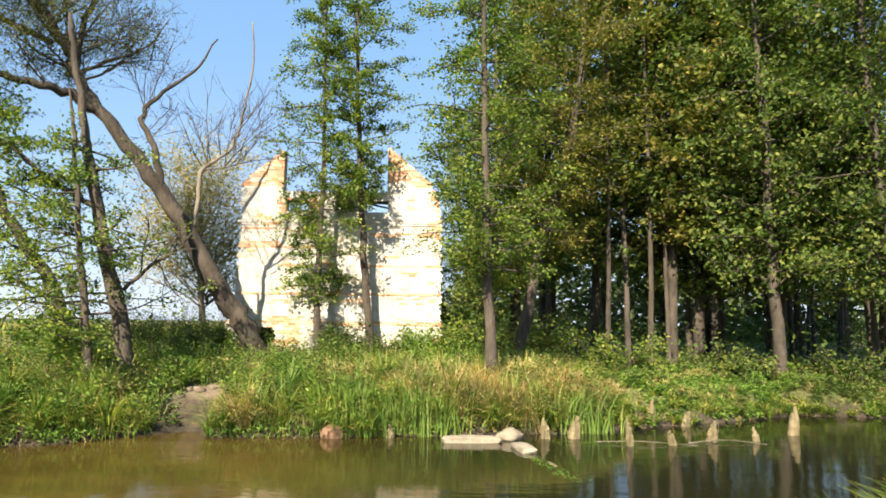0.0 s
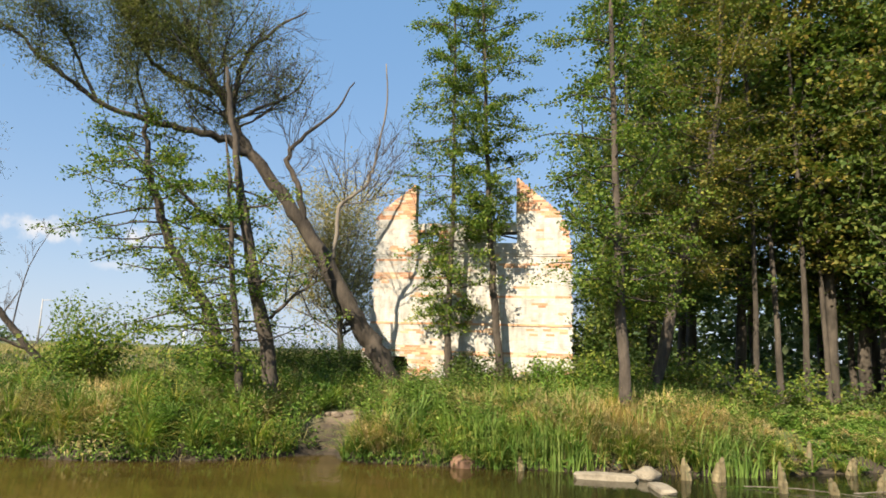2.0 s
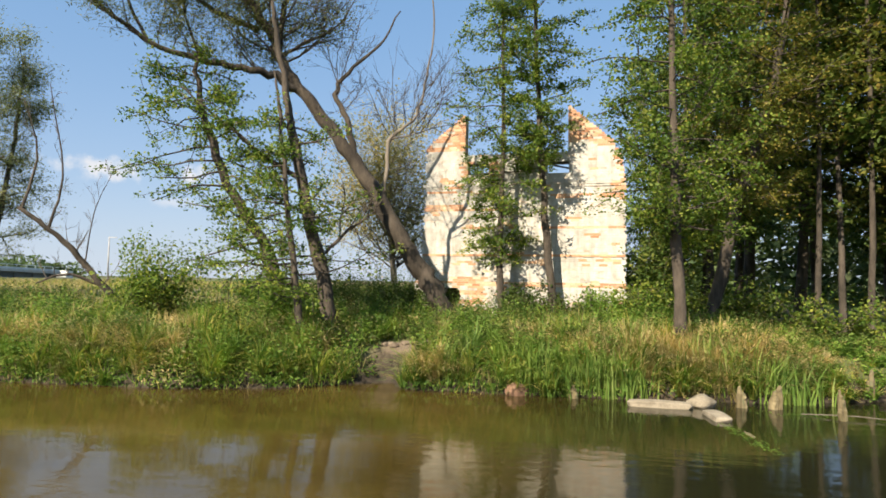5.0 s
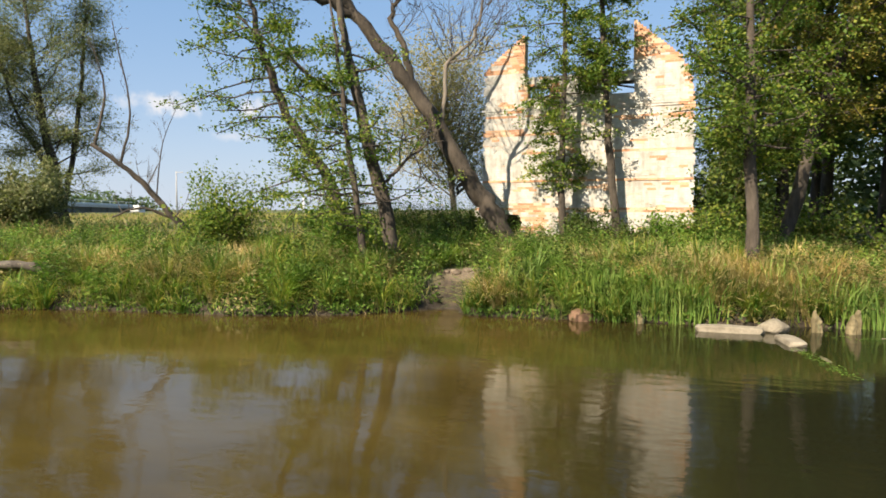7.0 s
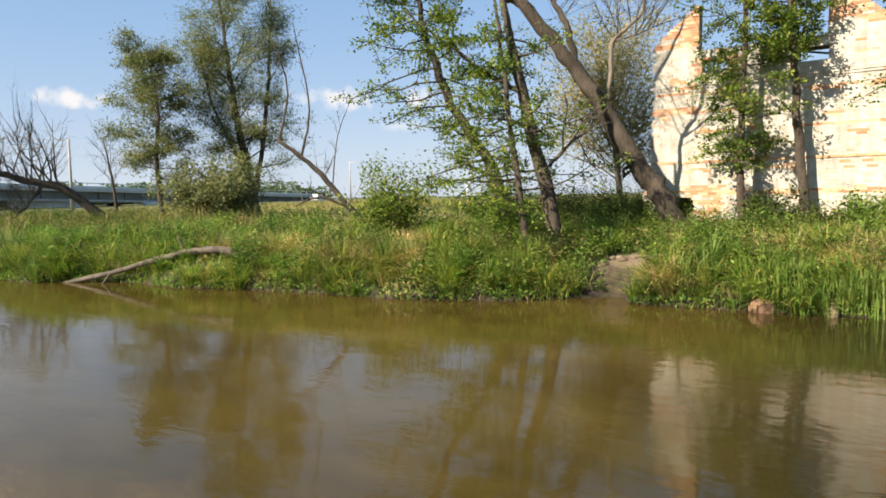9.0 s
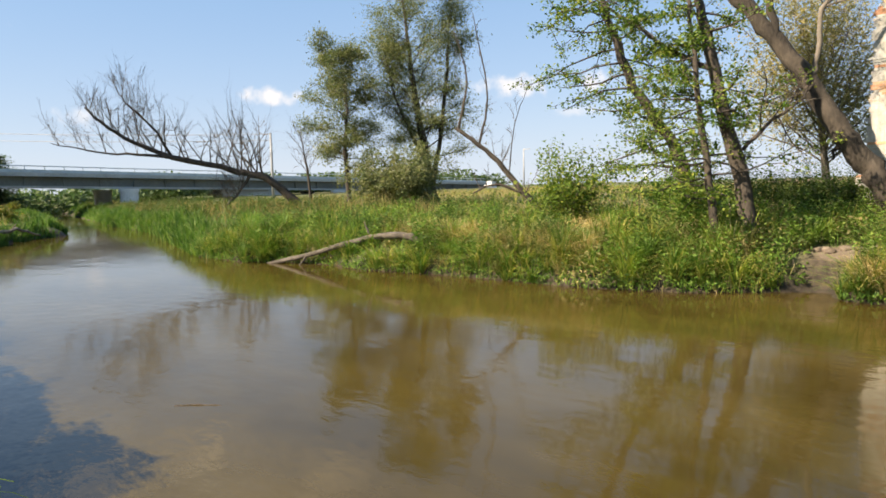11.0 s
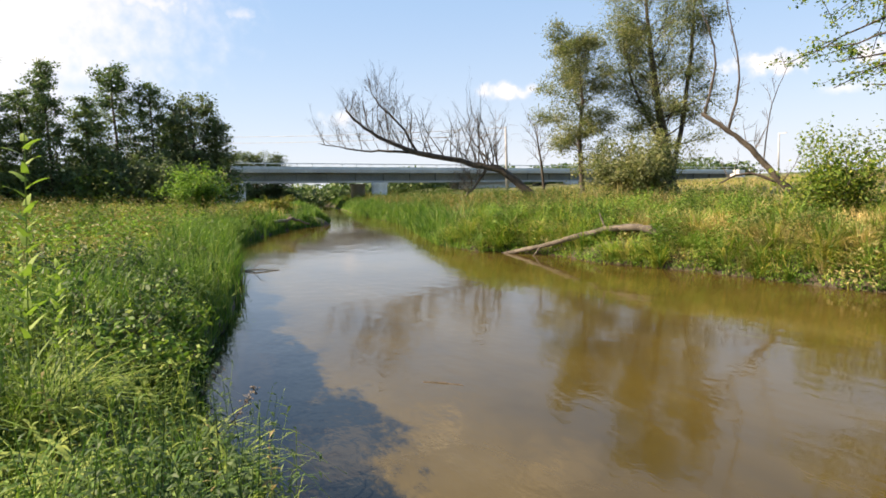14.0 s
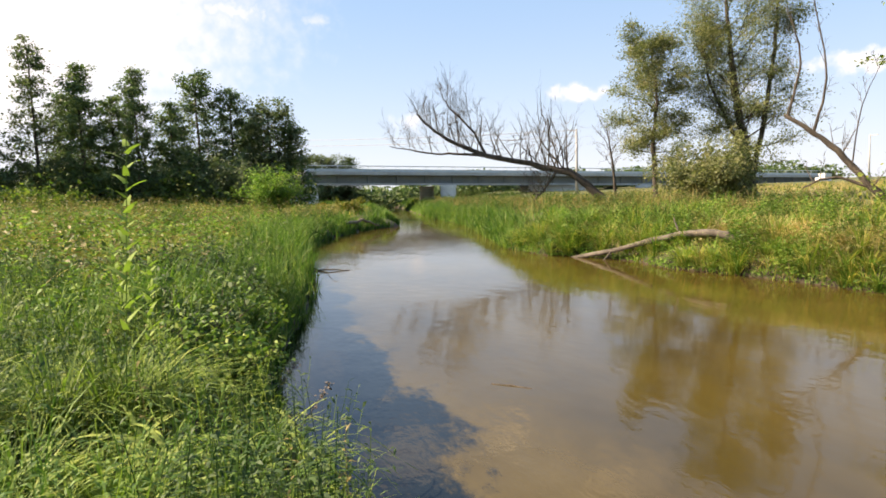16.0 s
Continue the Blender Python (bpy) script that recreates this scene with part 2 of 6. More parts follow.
M_STONE = surface("pale_stone", (0.2, 0.165, 0.115), (0.38, 0.325, 0.24), 3, 25, 0.9, 0.7, 0.02)
M_EARTH = surface("dry_earth", (0.12, 0.085, 0.057), (0.25, 0.195, 0.14), 4, 30, 0.95, 0.8, 0.02)
M_CONCRETE = surface("bridge_concrete", (0.36, 0.36, 0.35), (0.52, 0.52, 0.50), 0.4, 6, 0.9, 0.3, 0.02)
M_GIRDER = surface("girder_paint", (0.11, 0.125, 0.12), (0.18, 0.195, 0.185), 0.3, 5, 0.6, 0.2, 0.01)
M_PIER = surface("pier_white", (0.62, 0.62, 0.60), (0.78, 0.78, 0.76), 0.5, 6, 0.8, 0.2, 0.01)
M_RAIL = surface("galvanised_rail", (0.42, 0.48, 0.52), (0.55, 0.62, 0.66), 1, 12, 0.45, 0.1, 0.005, metal=0.6)
M_POLE = surface("pole_grey", (0.30, 0.30, 0.30), (0.42, 0.42, 0.42), 1, 12, 0.7)
M_SIGNAL = surface("signal_white", (0.70, 0.70, 0.70), (0.82, 0.82, 0.82), 1, 10, 0.6)
M_DARK = surface("signal_dark", (0.03, 0.03, 0.03), (0.06, 0.06, 0.06), 1, 10, 0.6)
M_ALDER = leaf_mat("alder_leaves", [(0.04, 0.08, 0.013), (0.07, 0.12, 0.02), (0.115, 0.16, 0.027), (0.185, 0.20, 0.038)])
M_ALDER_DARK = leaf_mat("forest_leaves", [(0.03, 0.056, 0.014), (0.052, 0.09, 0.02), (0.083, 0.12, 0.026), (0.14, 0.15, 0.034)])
M_AUTUMN = leaf_mat("turning_leaves", [(0.056, 0.08, 0.015), (0.092, 0.108, 0.02), (0.13, 0.125, 0.026), (0.18, 0.135, 0.032)])
M_WILLOW = leaf_mat("willow_leaves", [(0.07, 0.085, 0.04), (0.11, 0.125, 0.06), (0.15, 0.16, 0.078), (0.18, 0.18, 0.09)])
M_OLIVE = leaf_mat("thin_olive_leaves", [(0.19, 0.165, 0.07), (0.26, 0.225, 0.095), (0.33, 0.285, 0.13)])
M_FINE = leaf_mat("fine_willow_leaves", [(0.055, 0.065, 0.022), (0.085, 0.095, 0.032), (0.125, 0.125, 0.045)])
M_PINE = leaf_mat("far_wood_leaves", [(0.045, 0.076, 0.036), (0.07, 0.105, 0.048), (0.105, 0.14, 0.062)], trans=0.3)
M_AIRY = leaf_mat("airy_far_leaves", [(0.05, 0.075, 0.04), (0.08, 0.105, 0.055), (0.11, 0.13, 0.07)], trans=0.3)
M_GRASS = leaf_mat("bank_grass", [(0.055, 0.115, 0.016), (0.095, 0.165, 0.024), (0.18, 0.215, 0.036), (0.30, 0.255, 0.075)])
M_DRY = leaf_mat("dry_grass", [(0.14, 0.135, 0.055), (0.22, 0.19, 0.085), (0.31, 0.26, 0.13), (0.11, 0.125, 0.038)])
M_STRAW = leaf_mat("pale_straw", [(0.26, 0.205, 0.09), (0.37, 0.295, 0.14), (0.47, 0.39, 0.21)], trans=0.25)
M_BROWNHERB = leaf_mat("withered_herb", [(0.095, 0.082, 0.03), (0.15, 0.125, 0.046), (0.2, 0.165, 0.065)], trans=0.2)
M_RUSTY = surface("rusty_brown_stone", (0.16, 0.085, 0.05), (0.32, 0.19, 0.12), 4, 30, 0.9, 0.7, 0.02)
M_WETEARTH = surface("damp_earth", (0.03, 0.021, 0.014), (0.085, 0.06, 0.04), 5, 30, 0.8, 0.9, 0.03)
M_REED = leaf_mat("reed_blades", [(0.03, 0.07, 0.012), (0.05, 0.11, 0.018), (0.085, 0.145, 0.028), (0.12, 0.15, 0.04)])
M_HERB = leaf_mat("herb_leaves", [(0.05, 0.105, 0.018), (0.085, 0.16, 0.026), (0.125, 0.205, 0.036), (0.175, 0.235, 0.05)])
M_SEDGE = leaf_mat("sedge_leaves", [(0.085, 0.155, 0.03), (0.13, 0.20, 0.042), (0.19, 0.24, 0.068)])
# near-bank copies of the leaf colours, darkened for the shade among the plants
M_SHADEDHERB = leaf_mat("shaded_herb_leaves", [(0.032, 0.075, 0.014), (0.06, 0.118, 0.021), (0.10, 0.168, 0.03), (0.165, 0.21, 0.042)], trans=0.24)
M_SHADEDFRESH = leaf_mat("shaded_fresh_leaves", [(0.075, 0.13, 0.022), (0.125, 0.185, 0.034), (0.20, 0.24, 0.06)], trans=0.28)
M_SHADEDDARK = leaf_mat("shaded_dark_leaves", [(0.018, 0.04, 0.011), (0.032, 0.062, 0.017), (0.055, 0.088, 0.026)], trans=0.18)
M_WEED = leaf_mat("dark_shrub_leaves", [(0.03, 0.055, 0.012), (0.05, 0.08, 0.018), (0.08, 0.10, 0.03)])


# ---- mesh helpers ----
def mesh_of(name, verts, faces, mat, k=4, smooth=False):
    """A mesh from an array of points and an array of k-sided faces."""
    verts, faces = np.asarray(verts, np.float32).reshape(-1, 3), np.asarray(faces, np.int32).reshape(-1, k)
    me = bpy.data.meshes.new(name)
    me.vertices.add(len(verts))
    me.vertices.foreach_set("co", verts.ravel())
    me.loops.add(faces.size)
    me.loops.foreach_set("vertex_index", faces.ravel())
    me.polygons.add(len(faces))
    me.polygons.foreach_set("loop_start", np.arange(0, faces.size, k, dtype=np.int32))
    me.polygons.foreach_set("loop_total", np.full(len(faces), k, np.int32))
    if smooth:
        me.polygons.foreach_set("use_smooth", np.ones(len(faces), bool))
    else:
        me.attributes.new("sharp_face", "BOOLEAN", "FACE").data.foreach_set("value", np.ones(len(faces), bool))
    me.update(calc_edges=True)
    me.validate()
    me.materials.append(mat)
    return me


def under(ob, parent):
    ob.parent = parent
    return ob


def part(name, bm, mat, parent, label="", smooth=False):
    """Links a bmesh as one mesh object under a thing or a part."""
    me = bpy.data.meshes.new(name)
    bm.normal_update()
    bm.to_mesh(me)
    bm.free()
    if smooth:
        me.polygons.foreach_set("use_smooth", np.ones(len(me.polygons), bool))
    me.materials.append(mat)
    ob = new(name, me)
    if parent is not None:
        ob.parent = parent
    return tagged(ob, label)


def base(name, at, label, category, group="", kind=""):
    e = new(name)
    e.matrix_world = Matrix.Translation(at)
    e.empty_display_size = 0.2
    bpy.context.view_layer.update()
    return tagged(e, label, category, group, kind)


def box(bm, c, s, rz=0.0, bevel=0.0):
    r = bmesh.ops.create_cube(bm, size=1.0)
    bmesh.ops.scale(bm, vec=s, verts=r["verts"])
    if bevel:
        es = list({e for v in r["verts"] for e in v.link_edges})
        q = bmesh.ops.bevel(bm, geom=es, offset=bevel, segments=2, affect="EDGES", profile=0.6)
        vs = list({v for f in q["faces"] for v in f.verts} | {v for v in r["verts"] if v.is_valid})
    else:
        vs = r["verts"]
    bmesh.ops.rotate(bm, verts=vs, cent=(0, 0, 0), matrix=Matrix.Rotation(rz, 3, "Z"))
    bmesh.ops.translate(bm, verts=vs, vec=c)


class Geo:
    """Gathers tubes and leaves into arrays of quads."""

    def __init__(self):
        self.v, self.f, self.n = [], [], 0

    def tube(self, pts, r0, r1, sides=7, rough=0.0, rng=None):
        pts = np.asarray(pts, float)
        k = len(pts)
        tang = np.gradient(pts, axis=0)
        tang /= np.linalg.norm(tang, axis=1)[:, None] + 1e-9
        ref = np.array([0.0, 1.0, 0.12]) if abs(tang[0][1]) < 0.8 else np.array([1.0, 0.0, 0.1])
        a = np.cross(tang, ref)
        a /= np.linalg.norm(a, axis=1)[:, None] + 1e-9
        b = np.cross(tang, a)
        rad = np.linspace(0, 1, k)
        rad = r0 + (r1 - r0) * rad
        ang = np.arange(sides) * 2 * np.pi / sides
        rr = rad[:, None] * (1 + (rng.uniform(-rough, rough, (k, sides)) if rng is not None and rough else 0))
        ring = pts[:, None] + rr[..., None] * (np.cos(ang)[None, :, None] * a[:, None] + np.sin(ang)[None, :, None] * b[:, None])
        self.v.append(ring.reshape(-1, 3))
        i, j = np.meshgrid(np.arange(k - 1), np.arange(sides), indexing="ij")
        q = np.stack([i * sides + j, i * sides + (j + 1) % sides, (i + 1) * sides + (j + 1) % sides, (i + 1) * sides + j], -1).reshape(-1, 4)
        self.f.append(q + self.n)
        self.n += k * sides
        if sides >= 5:      # round caps
            tip = pts[-1] + tang[-1] * rad[-1] * 0.6
            self.v.append(np.repeat(tip[None], 1, 0))
            o = self.n - sides
            for s in range(0, sides, 2):
                self.f.append(np.array([[o + s, o + (s + 1) % sides, o + (s + 2) % sides, self.n]]))
            self.n += 1

    def leaves(self, c, size, rng, flat=0.5, aspect=0.62, droop=0.0):
        c = np.asarray(c, float)
        n = len(c)
        d = rng.normal(size=(n, 3))
        d[:, 2] = d[:, 2] * flat - droop
        d /= np.linalg.norm(d, axis=1)[:, None]
        u = rng.normal(size=(n, 3)) * 0.6 + (0, 0, 1.0)
        w = np.cross(d, u)
        w /= np.linalg.norm(w, axis=1)[:, None] + 1e-9
        s = size * rng.uniform(0.6, 1.25, n)[:, None]
        p0, p2 = c - d * s * 0.5, c + d * s * 0.5
        p1, p3 = c + w * s * aspect * 0.5 - d * s * 0.05, c - w * s * aspect * 0.5 - d * s * 0.05
        self.v.append(np.stack([p0, p1, p2, p3], 1).reshape(-1, 3))
        self.f.append(np.arange(4 * n).reshape(-1, 4) + self.n)
        self.n += 4 * n

    def blades(self, c, h, w, rng, lean=0.35):
        """Bent grass blades: a quad below and a narrow tip above."""
        c = np.asarray(c, float)
        n = len(c)
        h = np.broadcast_to(np.asarray(h, float), (n,))[:, None] * rng.uniform(0.55, 1.2, n)[:, None]
        a = rng.uniform(0, 2 * np.pi, n)
        side = np.stack([np.cos(a), np.sin(a), np.zeros(n)], 1) * np.broadcast_to(np.asarray(w, float), (n,))[:, None] * 0.5
        b = rng.uniform(0, 2 * np.pi, n)
        out = np.stack([np.cos(b), np.sin(b), np.zeros(n)], 1) * lean * h * rng.uniform(0.1, 1.3, n)[:, None]
        up = np.array([0, 0, 1.0])
        m = c + out * 0.35 + up * h * 0.6
        t = c + out + up * h * (1 - 0.25 * lean)
        v = np.stack([c - side, c + side, m + side * 0.8, m - side * 0.8, t + side * 0.15, t - side * 0.15], 1)
        self.v.append(v.reshape(-1, 3))
        o = (np.arange(n) * 6)[:, None]
        self.f.append((np.concatenate([o + [[0, 1, 2, 3]], o + [[3, 2, 4, 5]]], 1)).reshape(-1, 4) + self.n)
        self.n += 6 * n

    def tussock(self, c, k, h, w, rng, arch=0.9):
        """k long blades from each place, arching outwards and over."""
        c = np.repeat(np.asarray(c, float), k, 0)
        n = len(c)
        h = np.repeat(np.broadcast_to(np.asarray(h, float), (n // k,)), k)[:, None] * rng.uniform(0.55, 1.15, n)[:, None]
        a = rng.uniform(0, 2 * np.pi, n)
        out = np.stack([np.cos(a), np.sin(a), np.zeros(n)], 1)
        side = np.stack([-np.sin(a), np.cos(a), np.zeros(n)], 1) * w * rng.uniform(0.6, 1.3, n)[:, None] * 0.5
        r = arch * rng.uniform(0.15, 1.1, n)[:, None]
        root = c + out * 0.08 * rng.random(n)[:, None]
        up = np.array([0, 0, 1.0])
        rings = []
        for t, ww in ((0, 0.7), (0.38, 1.0), (0.72, 0.8), (1.0, 0.12)):
            q = root + out * h * r * t ** 1.7 + up * h * (t - 0.42 * r * t ** 2.6)
            rings += [q - side * ww, q + side * ww]
        self.v.append(np.stack(rings, 1).reshape(-1, 3))
        o = (np.arange(n) * 8)[:, None]
        self.f.append(np.concatenate([o + [[0, 1, 3, 2]], o + [[2, 3, 5, 4]], o + [[4, 5, 7, 6]]], 1).reshape(-1, 4) + self.n)
        self.n += 8 * n

    def leafy_stems(self, c, h, k, size, rng, aspect=0.26, lean=0.22, folded=False):
        """Upright stems with k lance-shaped leaves each, standing out and drooping at the tip."""
        c = np.asarray(c, float)
        m = len(c)
        h = np.maximum(0.15, np.broadcast_to(np.asarray(h, float), (m,)) * rng.uniform(0.6, 1.15, m))
        tilt = rng.normal(0, lean, (m, 2))
        f = np.tile(np.linspace(0.22, 1.0, k), m)
        i = np.repeat(np.arange(m), k)
        n = m * k
        root = c[i] + np.column_stack([tilt[i] * (h[i] * f)[:, None], h[i] * f])
        a = np.tile(np.arange(k) * 2.4, m) + rng.uniform(0, 6.28, m)[i] + rng.normal(0, 0.3, n)
        lift = rng.uniform(-0.1, 0.75, n) + 0.5 * (f > 0.9)
        out = np.stack([np.cos(a), np.sin(a), lift], 1)
        out /= np.linalg.norm(out, axis=1)[:, None]
        s = (size * rng.uniform(0.6, 1.25, n) * (1.15 - 0.45 * f))[:, None]
        w = np.stack([-np.sin(a), np.cos(a), rng.normal(0, 0.35, n)], 1) * s * aspect * 0.5
        mid, tip = root + out * s * 0.45, root + out * s + np.array([0, 0, -0.28]) * s
        if not folded:
            self.v.append(np.stack([root, mid + w, tip, mid - w], 1).reshape(-1, 3))
            self.f.append(np.arange(4 * n).reshape(-1, 4) + self.n)
            self.n += 4 * n
            return
        v = np.stack([root - w * 0.15, root + w * 0.15, mid + w, mid - w, tip + w * 0.1, tip - w * 0.1], 1)
        self.v.append(v.reshape(-1, 3))
        o = (np.arange(n) * 6)[:, None]
        self.f.append(np.concatenate([o + [[0, 1, 2, 3]], o + [[3, 2, 4, 5]]], 1).reshape(-1, 4) + self.n)
        self.n += 6 * n
        top = c + np.column_stack([tilt * h[:, None], h])          # the stems
        e = np.column_stack([np.cos(a[::k]), np.sin(a[::k]), np.zeros(m)]) * 0.004
        self.v.append(np.stack([c - e, c + e, top + e * 0.5, top - e * 0.5], 1).reshape(-1, 3))
        self.f.append(np.arange(4 * m).reshape(-1, 4) + self.n)
        self.n += 4 * m

    def mesh(self, name, mat, smooth=False):
        return mesh_of(name, np.concatenate(self.v), np.concatenate(self.f), mat, 4, smooth)

    def put(self, name, mat, parent=None, label="", kind="", smooth=False, origin=None):
        if origin is not None:
            self.v = [q - np.asarray(origin) for q in self.v]
        ob = new(name, self.mesh(name, mat, smooth))
        if parent is not None:
            ob.parent = parent
        return tagged(ob, label, kind=kind)


# ---- the river and the ground ----
FAR = np.array([(400, 20), (60, 16), (20, 17), (11, 17.2), (9.2, 17.5), (6.8, 16.1), (5.4, 15.4), (4, 14.8), (2.6, 14.1), (0, 13.7), (-2.4, 13.3), (-4.4, 13.2), (-5.2, 13.9), (-5.9, 13.3), (-6.9, 12.3), (-8.9, 11.5), (-12.2, 11.1), (-15.8, 10.2), (-17.4, 10.4), (-19.4, 9.75), (-20.6, 8.9), (-24, 8.8), (-31, 10.3), (-41, 12.5), (-57, 14), (-92, 19), (-150, 26), (-400, 60)], float)
NEAR = np.array([(400, 6), (60, 7), (12, 7.2), (6.5, 7.0), (4.1, 6.2), (2.6, 2.6), (0.6, 0.9), (-2.5, 0.55), (-4.8, 0.3), (-5.8, 0.1), (-6.8, -0.1), (-8.1, -0.2), (-9.8, 0.0), (-12.5, 0.5), (-18.5, 1.1), (-28.7, 1.6), (-33, 2.5), (-41, 5.8), (-44, 8.6), (-52, 9.6), (-70, 12.6), (-102, 16), (-150, 22), (-400, 54)], float)


def dist_to(line, p):
    best = np.full(len(p), 1e9)
    for a, b in zip(line[:-1], line[1:]):
        ab = b - a
        t = np.clip(((p - a) @ ab) / (ab @ ab), 0, 1)
        best = np.minimum(best, np.linalg.norm(p - a - t[:, None] * ab, axis=1))
    return best


def line_y(line, x):
    o = np.argsort(line[:, 0])
    return np.interp(x, line[o, 0], line[o, 1])


def waves(x, y):
    return 0.5 * np.sin(x * 0.9 + 1.3 * np.sin(y * 0.7)) * np.sin(y * 1.1 + 0.8 * np.sin(x * 0.5)) + 0.3 * np.sin(x * 2.3 + y * 1.7) + 0.2 * np.sin(3.7 * x - 2.9 * y)


def height(p):
    """Ground height for an array of (x, y)."""
    p = np.asarray(p, float).reshape(-1, 2)
    x, y = p[:, 0], p[:, 1]
    df, dn = dist_to(FAR, p), dist_to(NEAR, p)
    far_side, near_side = y > line_y(FAR, x), y < line_y(NEAR, x)
    r = np.hypot(x, y)
    far = 0.78 * (1 - np.exp(-df / 0.55)) + 0.42 * (1 - np.exp(-df / 6.0)) + (1.6 * np.clip((r - 30) / 160, 0, 1) + 0.0035 * np.clip(r - 190, 0, 900)) * np.clip((y - 24) / 12 + np.clip((x + 25) / 10, 0, 1), 0, 1)
    low = np.clip((x - 4) / 5, 0, 1)
    far = far * (1 - 0.45 * low * np.exp(-df / 4.0))
    near = 0.5 * (1 - np.exp(-dn / 0.45)) + 0.22 * (1 - np.exp(-dn / 2.0)) + 1.5 * (1 - np.exp(-dn / 26.0)) * np.clip((-x - 3) / 12, 0, 1) + 0.002 * np.clip(r - 100, 0, 900)
    bed = -0.12 - 0.6 * (1 - np.exp(-np.minimum(df, dn) / 1.6))
    z = np.where(far_side, far, np.where(near_side, near, bed))
    land = far_side | near_side
    z = z + np.where(land, 0.10 * waves(x * 0.8, y * 0.8) * np.clip(np.minimum(df, dn) / 1.5, 0, 1), 0)
    g = gully(p)
    return np.where(far_side, z * (1 - g) + g * np.minimum(z, 0.02 + 0.04 * df + 3.6 * np.clip(df - 0.5, 0, 0.17) + 0.28 * np.clip(df - 0.67, 0, 2)), z)


def gully(p):
    """How far a place lies inside the washed-out cut in the far bank, 0 to 1."""
    t = np.clip((p[:, 1] - 13.2) / 3.4, 0, 1)
    cx = -5.15 + 0.15 * t
    half = 0.42 + 0.30 * t
    inside = np.clip(1.4 - np.abs(p[:, 0] - cx) / half, 0, 1)
    return np.clip(inside * 1.6, 0, 1) * (p[:, 1] < 15.5)


def grid_axis(lo, hi, step, reach):
    mid = np.arange(lo, hi + step / 2, step)
    out, s, a = [], step, 0.0
    while a < reach:
        s *= 1.22
        a += s
        out.append(a)
    out = np.array(out)
    return np.concatenate([lo - out[::-1], mid, hi + out])


def build_ground():
    gx, gy = grid_axis(-46, 15, 0.35, 2200), grid_axis(-9, 25, 0.25, 2200)
    X, Y = np.meshgrid(gx, gy, indexing="ij")
    p = np.stack([X.ravel(), Y.ravel()], 1)
    z = height(p)
    nx, ny = len(gx), len(gy)
    i, j = np.meshgrid(np.arange(nx - 1), np.arange(ny - 1), indexing="ij")
    f = np.stack([i * ny + j, (i + 1) * ny + j, (i + 1) * ny + j + 1, i * ny + j + 1], -1).reshape(-1, 4)
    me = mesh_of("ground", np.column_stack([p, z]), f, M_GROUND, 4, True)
    at = me.attributes.new("bare", "FLOAT", "POINT")
    df = dist_to(FAR, p)
    rr = np.hypot(p[:, 0], p[:, 1])
    fl = me.attributes.new("field", "FLOAT", "POINT")
    fl.data.foreach_set("value", (np.clip((rr - 48) / 12, 0, 1) * (p[:, 1] > 30) * (p[:, 0] < 2) * (p[:, 0] > -52)).astype(np.float32))
    # low earth is darkened for shade under the brink, higher up inside the cut
    shade_attr = me.attributes.new("bank_shade", "FLOAT", "POINT")
    shade_attr.data.foreach_set("value", np.clip((0.42 + 0.2 * gully(p) - z) / 0.12, 0, 1).astype(np.float32))
    edge = ((p[:, 1] > line_y(FAR, p[:, 0])) & (df < 0.25) & (p[:, 0] > -14)) * 0.3
    at.data.foreach_set("value", np.clip(np.maximum(gully(p) * (df > 0.3), edge), 0, 1).astype(np.float32))
    tagged(new("ground", me), "grassy meadow ground with earthen river banks", "ground", kind="structure")
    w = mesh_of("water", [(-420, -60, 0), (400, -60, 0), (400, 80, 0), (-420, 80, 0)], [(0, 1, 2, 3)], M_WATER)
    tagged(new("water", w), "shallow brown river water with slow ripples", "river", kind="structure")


build_ground()


def ground_z(x, y):
    return float(height([(x, y)])[0])


# ---- the ruined mill wall ----
RUIN_Y, RUIN_T = 21.2, 0.5
BL, BH = 0.262, 0.0745                      # brick with its joint
OUTLINE = [(0.9, -6.95, 0.02), (2.2, -6.75, 0.0), (3.2, -6.62, -0.02), (4.6, -6.55, -0.03), (5.55, -6.52, -0.05), (6.2, -6.50, -0.12), (6.85, -6.45, -0.45)]


def wall_runs(z, rng):
    """The stretches of masonry at the height z."""
    zs = [o[0] for o in OUTLINE]
    l = float(np.interp(z, zs, [o[1] for o in OUTLINE])) + rng.uniform(-0.09, 0.09)
    r = float(np.interp(z, zs, [o[2] for o in OUTLINE])) + rng.uniform(-0.05, 0.05)
    if z > 6.85:                            # the two horns of the gable
        out = []
        ll = -6.45 + (z - 6.85) * 1.25
        if ll < -5.25:
            out.append((ll, -5.17))
        rr = -0.45 - (z - 6.85) * 1.15
        if rr > -1.72:
            out.append((-1.80, rr))
        return out
    cut = []
    if z > 6.42 + 0.06 * math.sin(z * 90):
        cut.append((-5.17, -1.80))
    elif 5.82 < z < 6.17:
        cut += [(-5.07, -4.36), (-2.48, -1.77)]
    if 1.5 < z < 2.12:
        hw = 0.30 * math.sqrt(max(0.05, 1 - ((z - 1.8) / 0.34) ** 2))
        cut.append((-5.56 - hw + rng.uniform(-0.05, 0.05), -5.56 + hw + rng.uniform(-0.05, 0.05)))
    runs, a = [], l
    for c0, c1 in cut:
        runs.append((a, c0))
        a = c1
    runs.append((a, r))
    return [(p, q) for p, q in runs if q - p > 0.08]


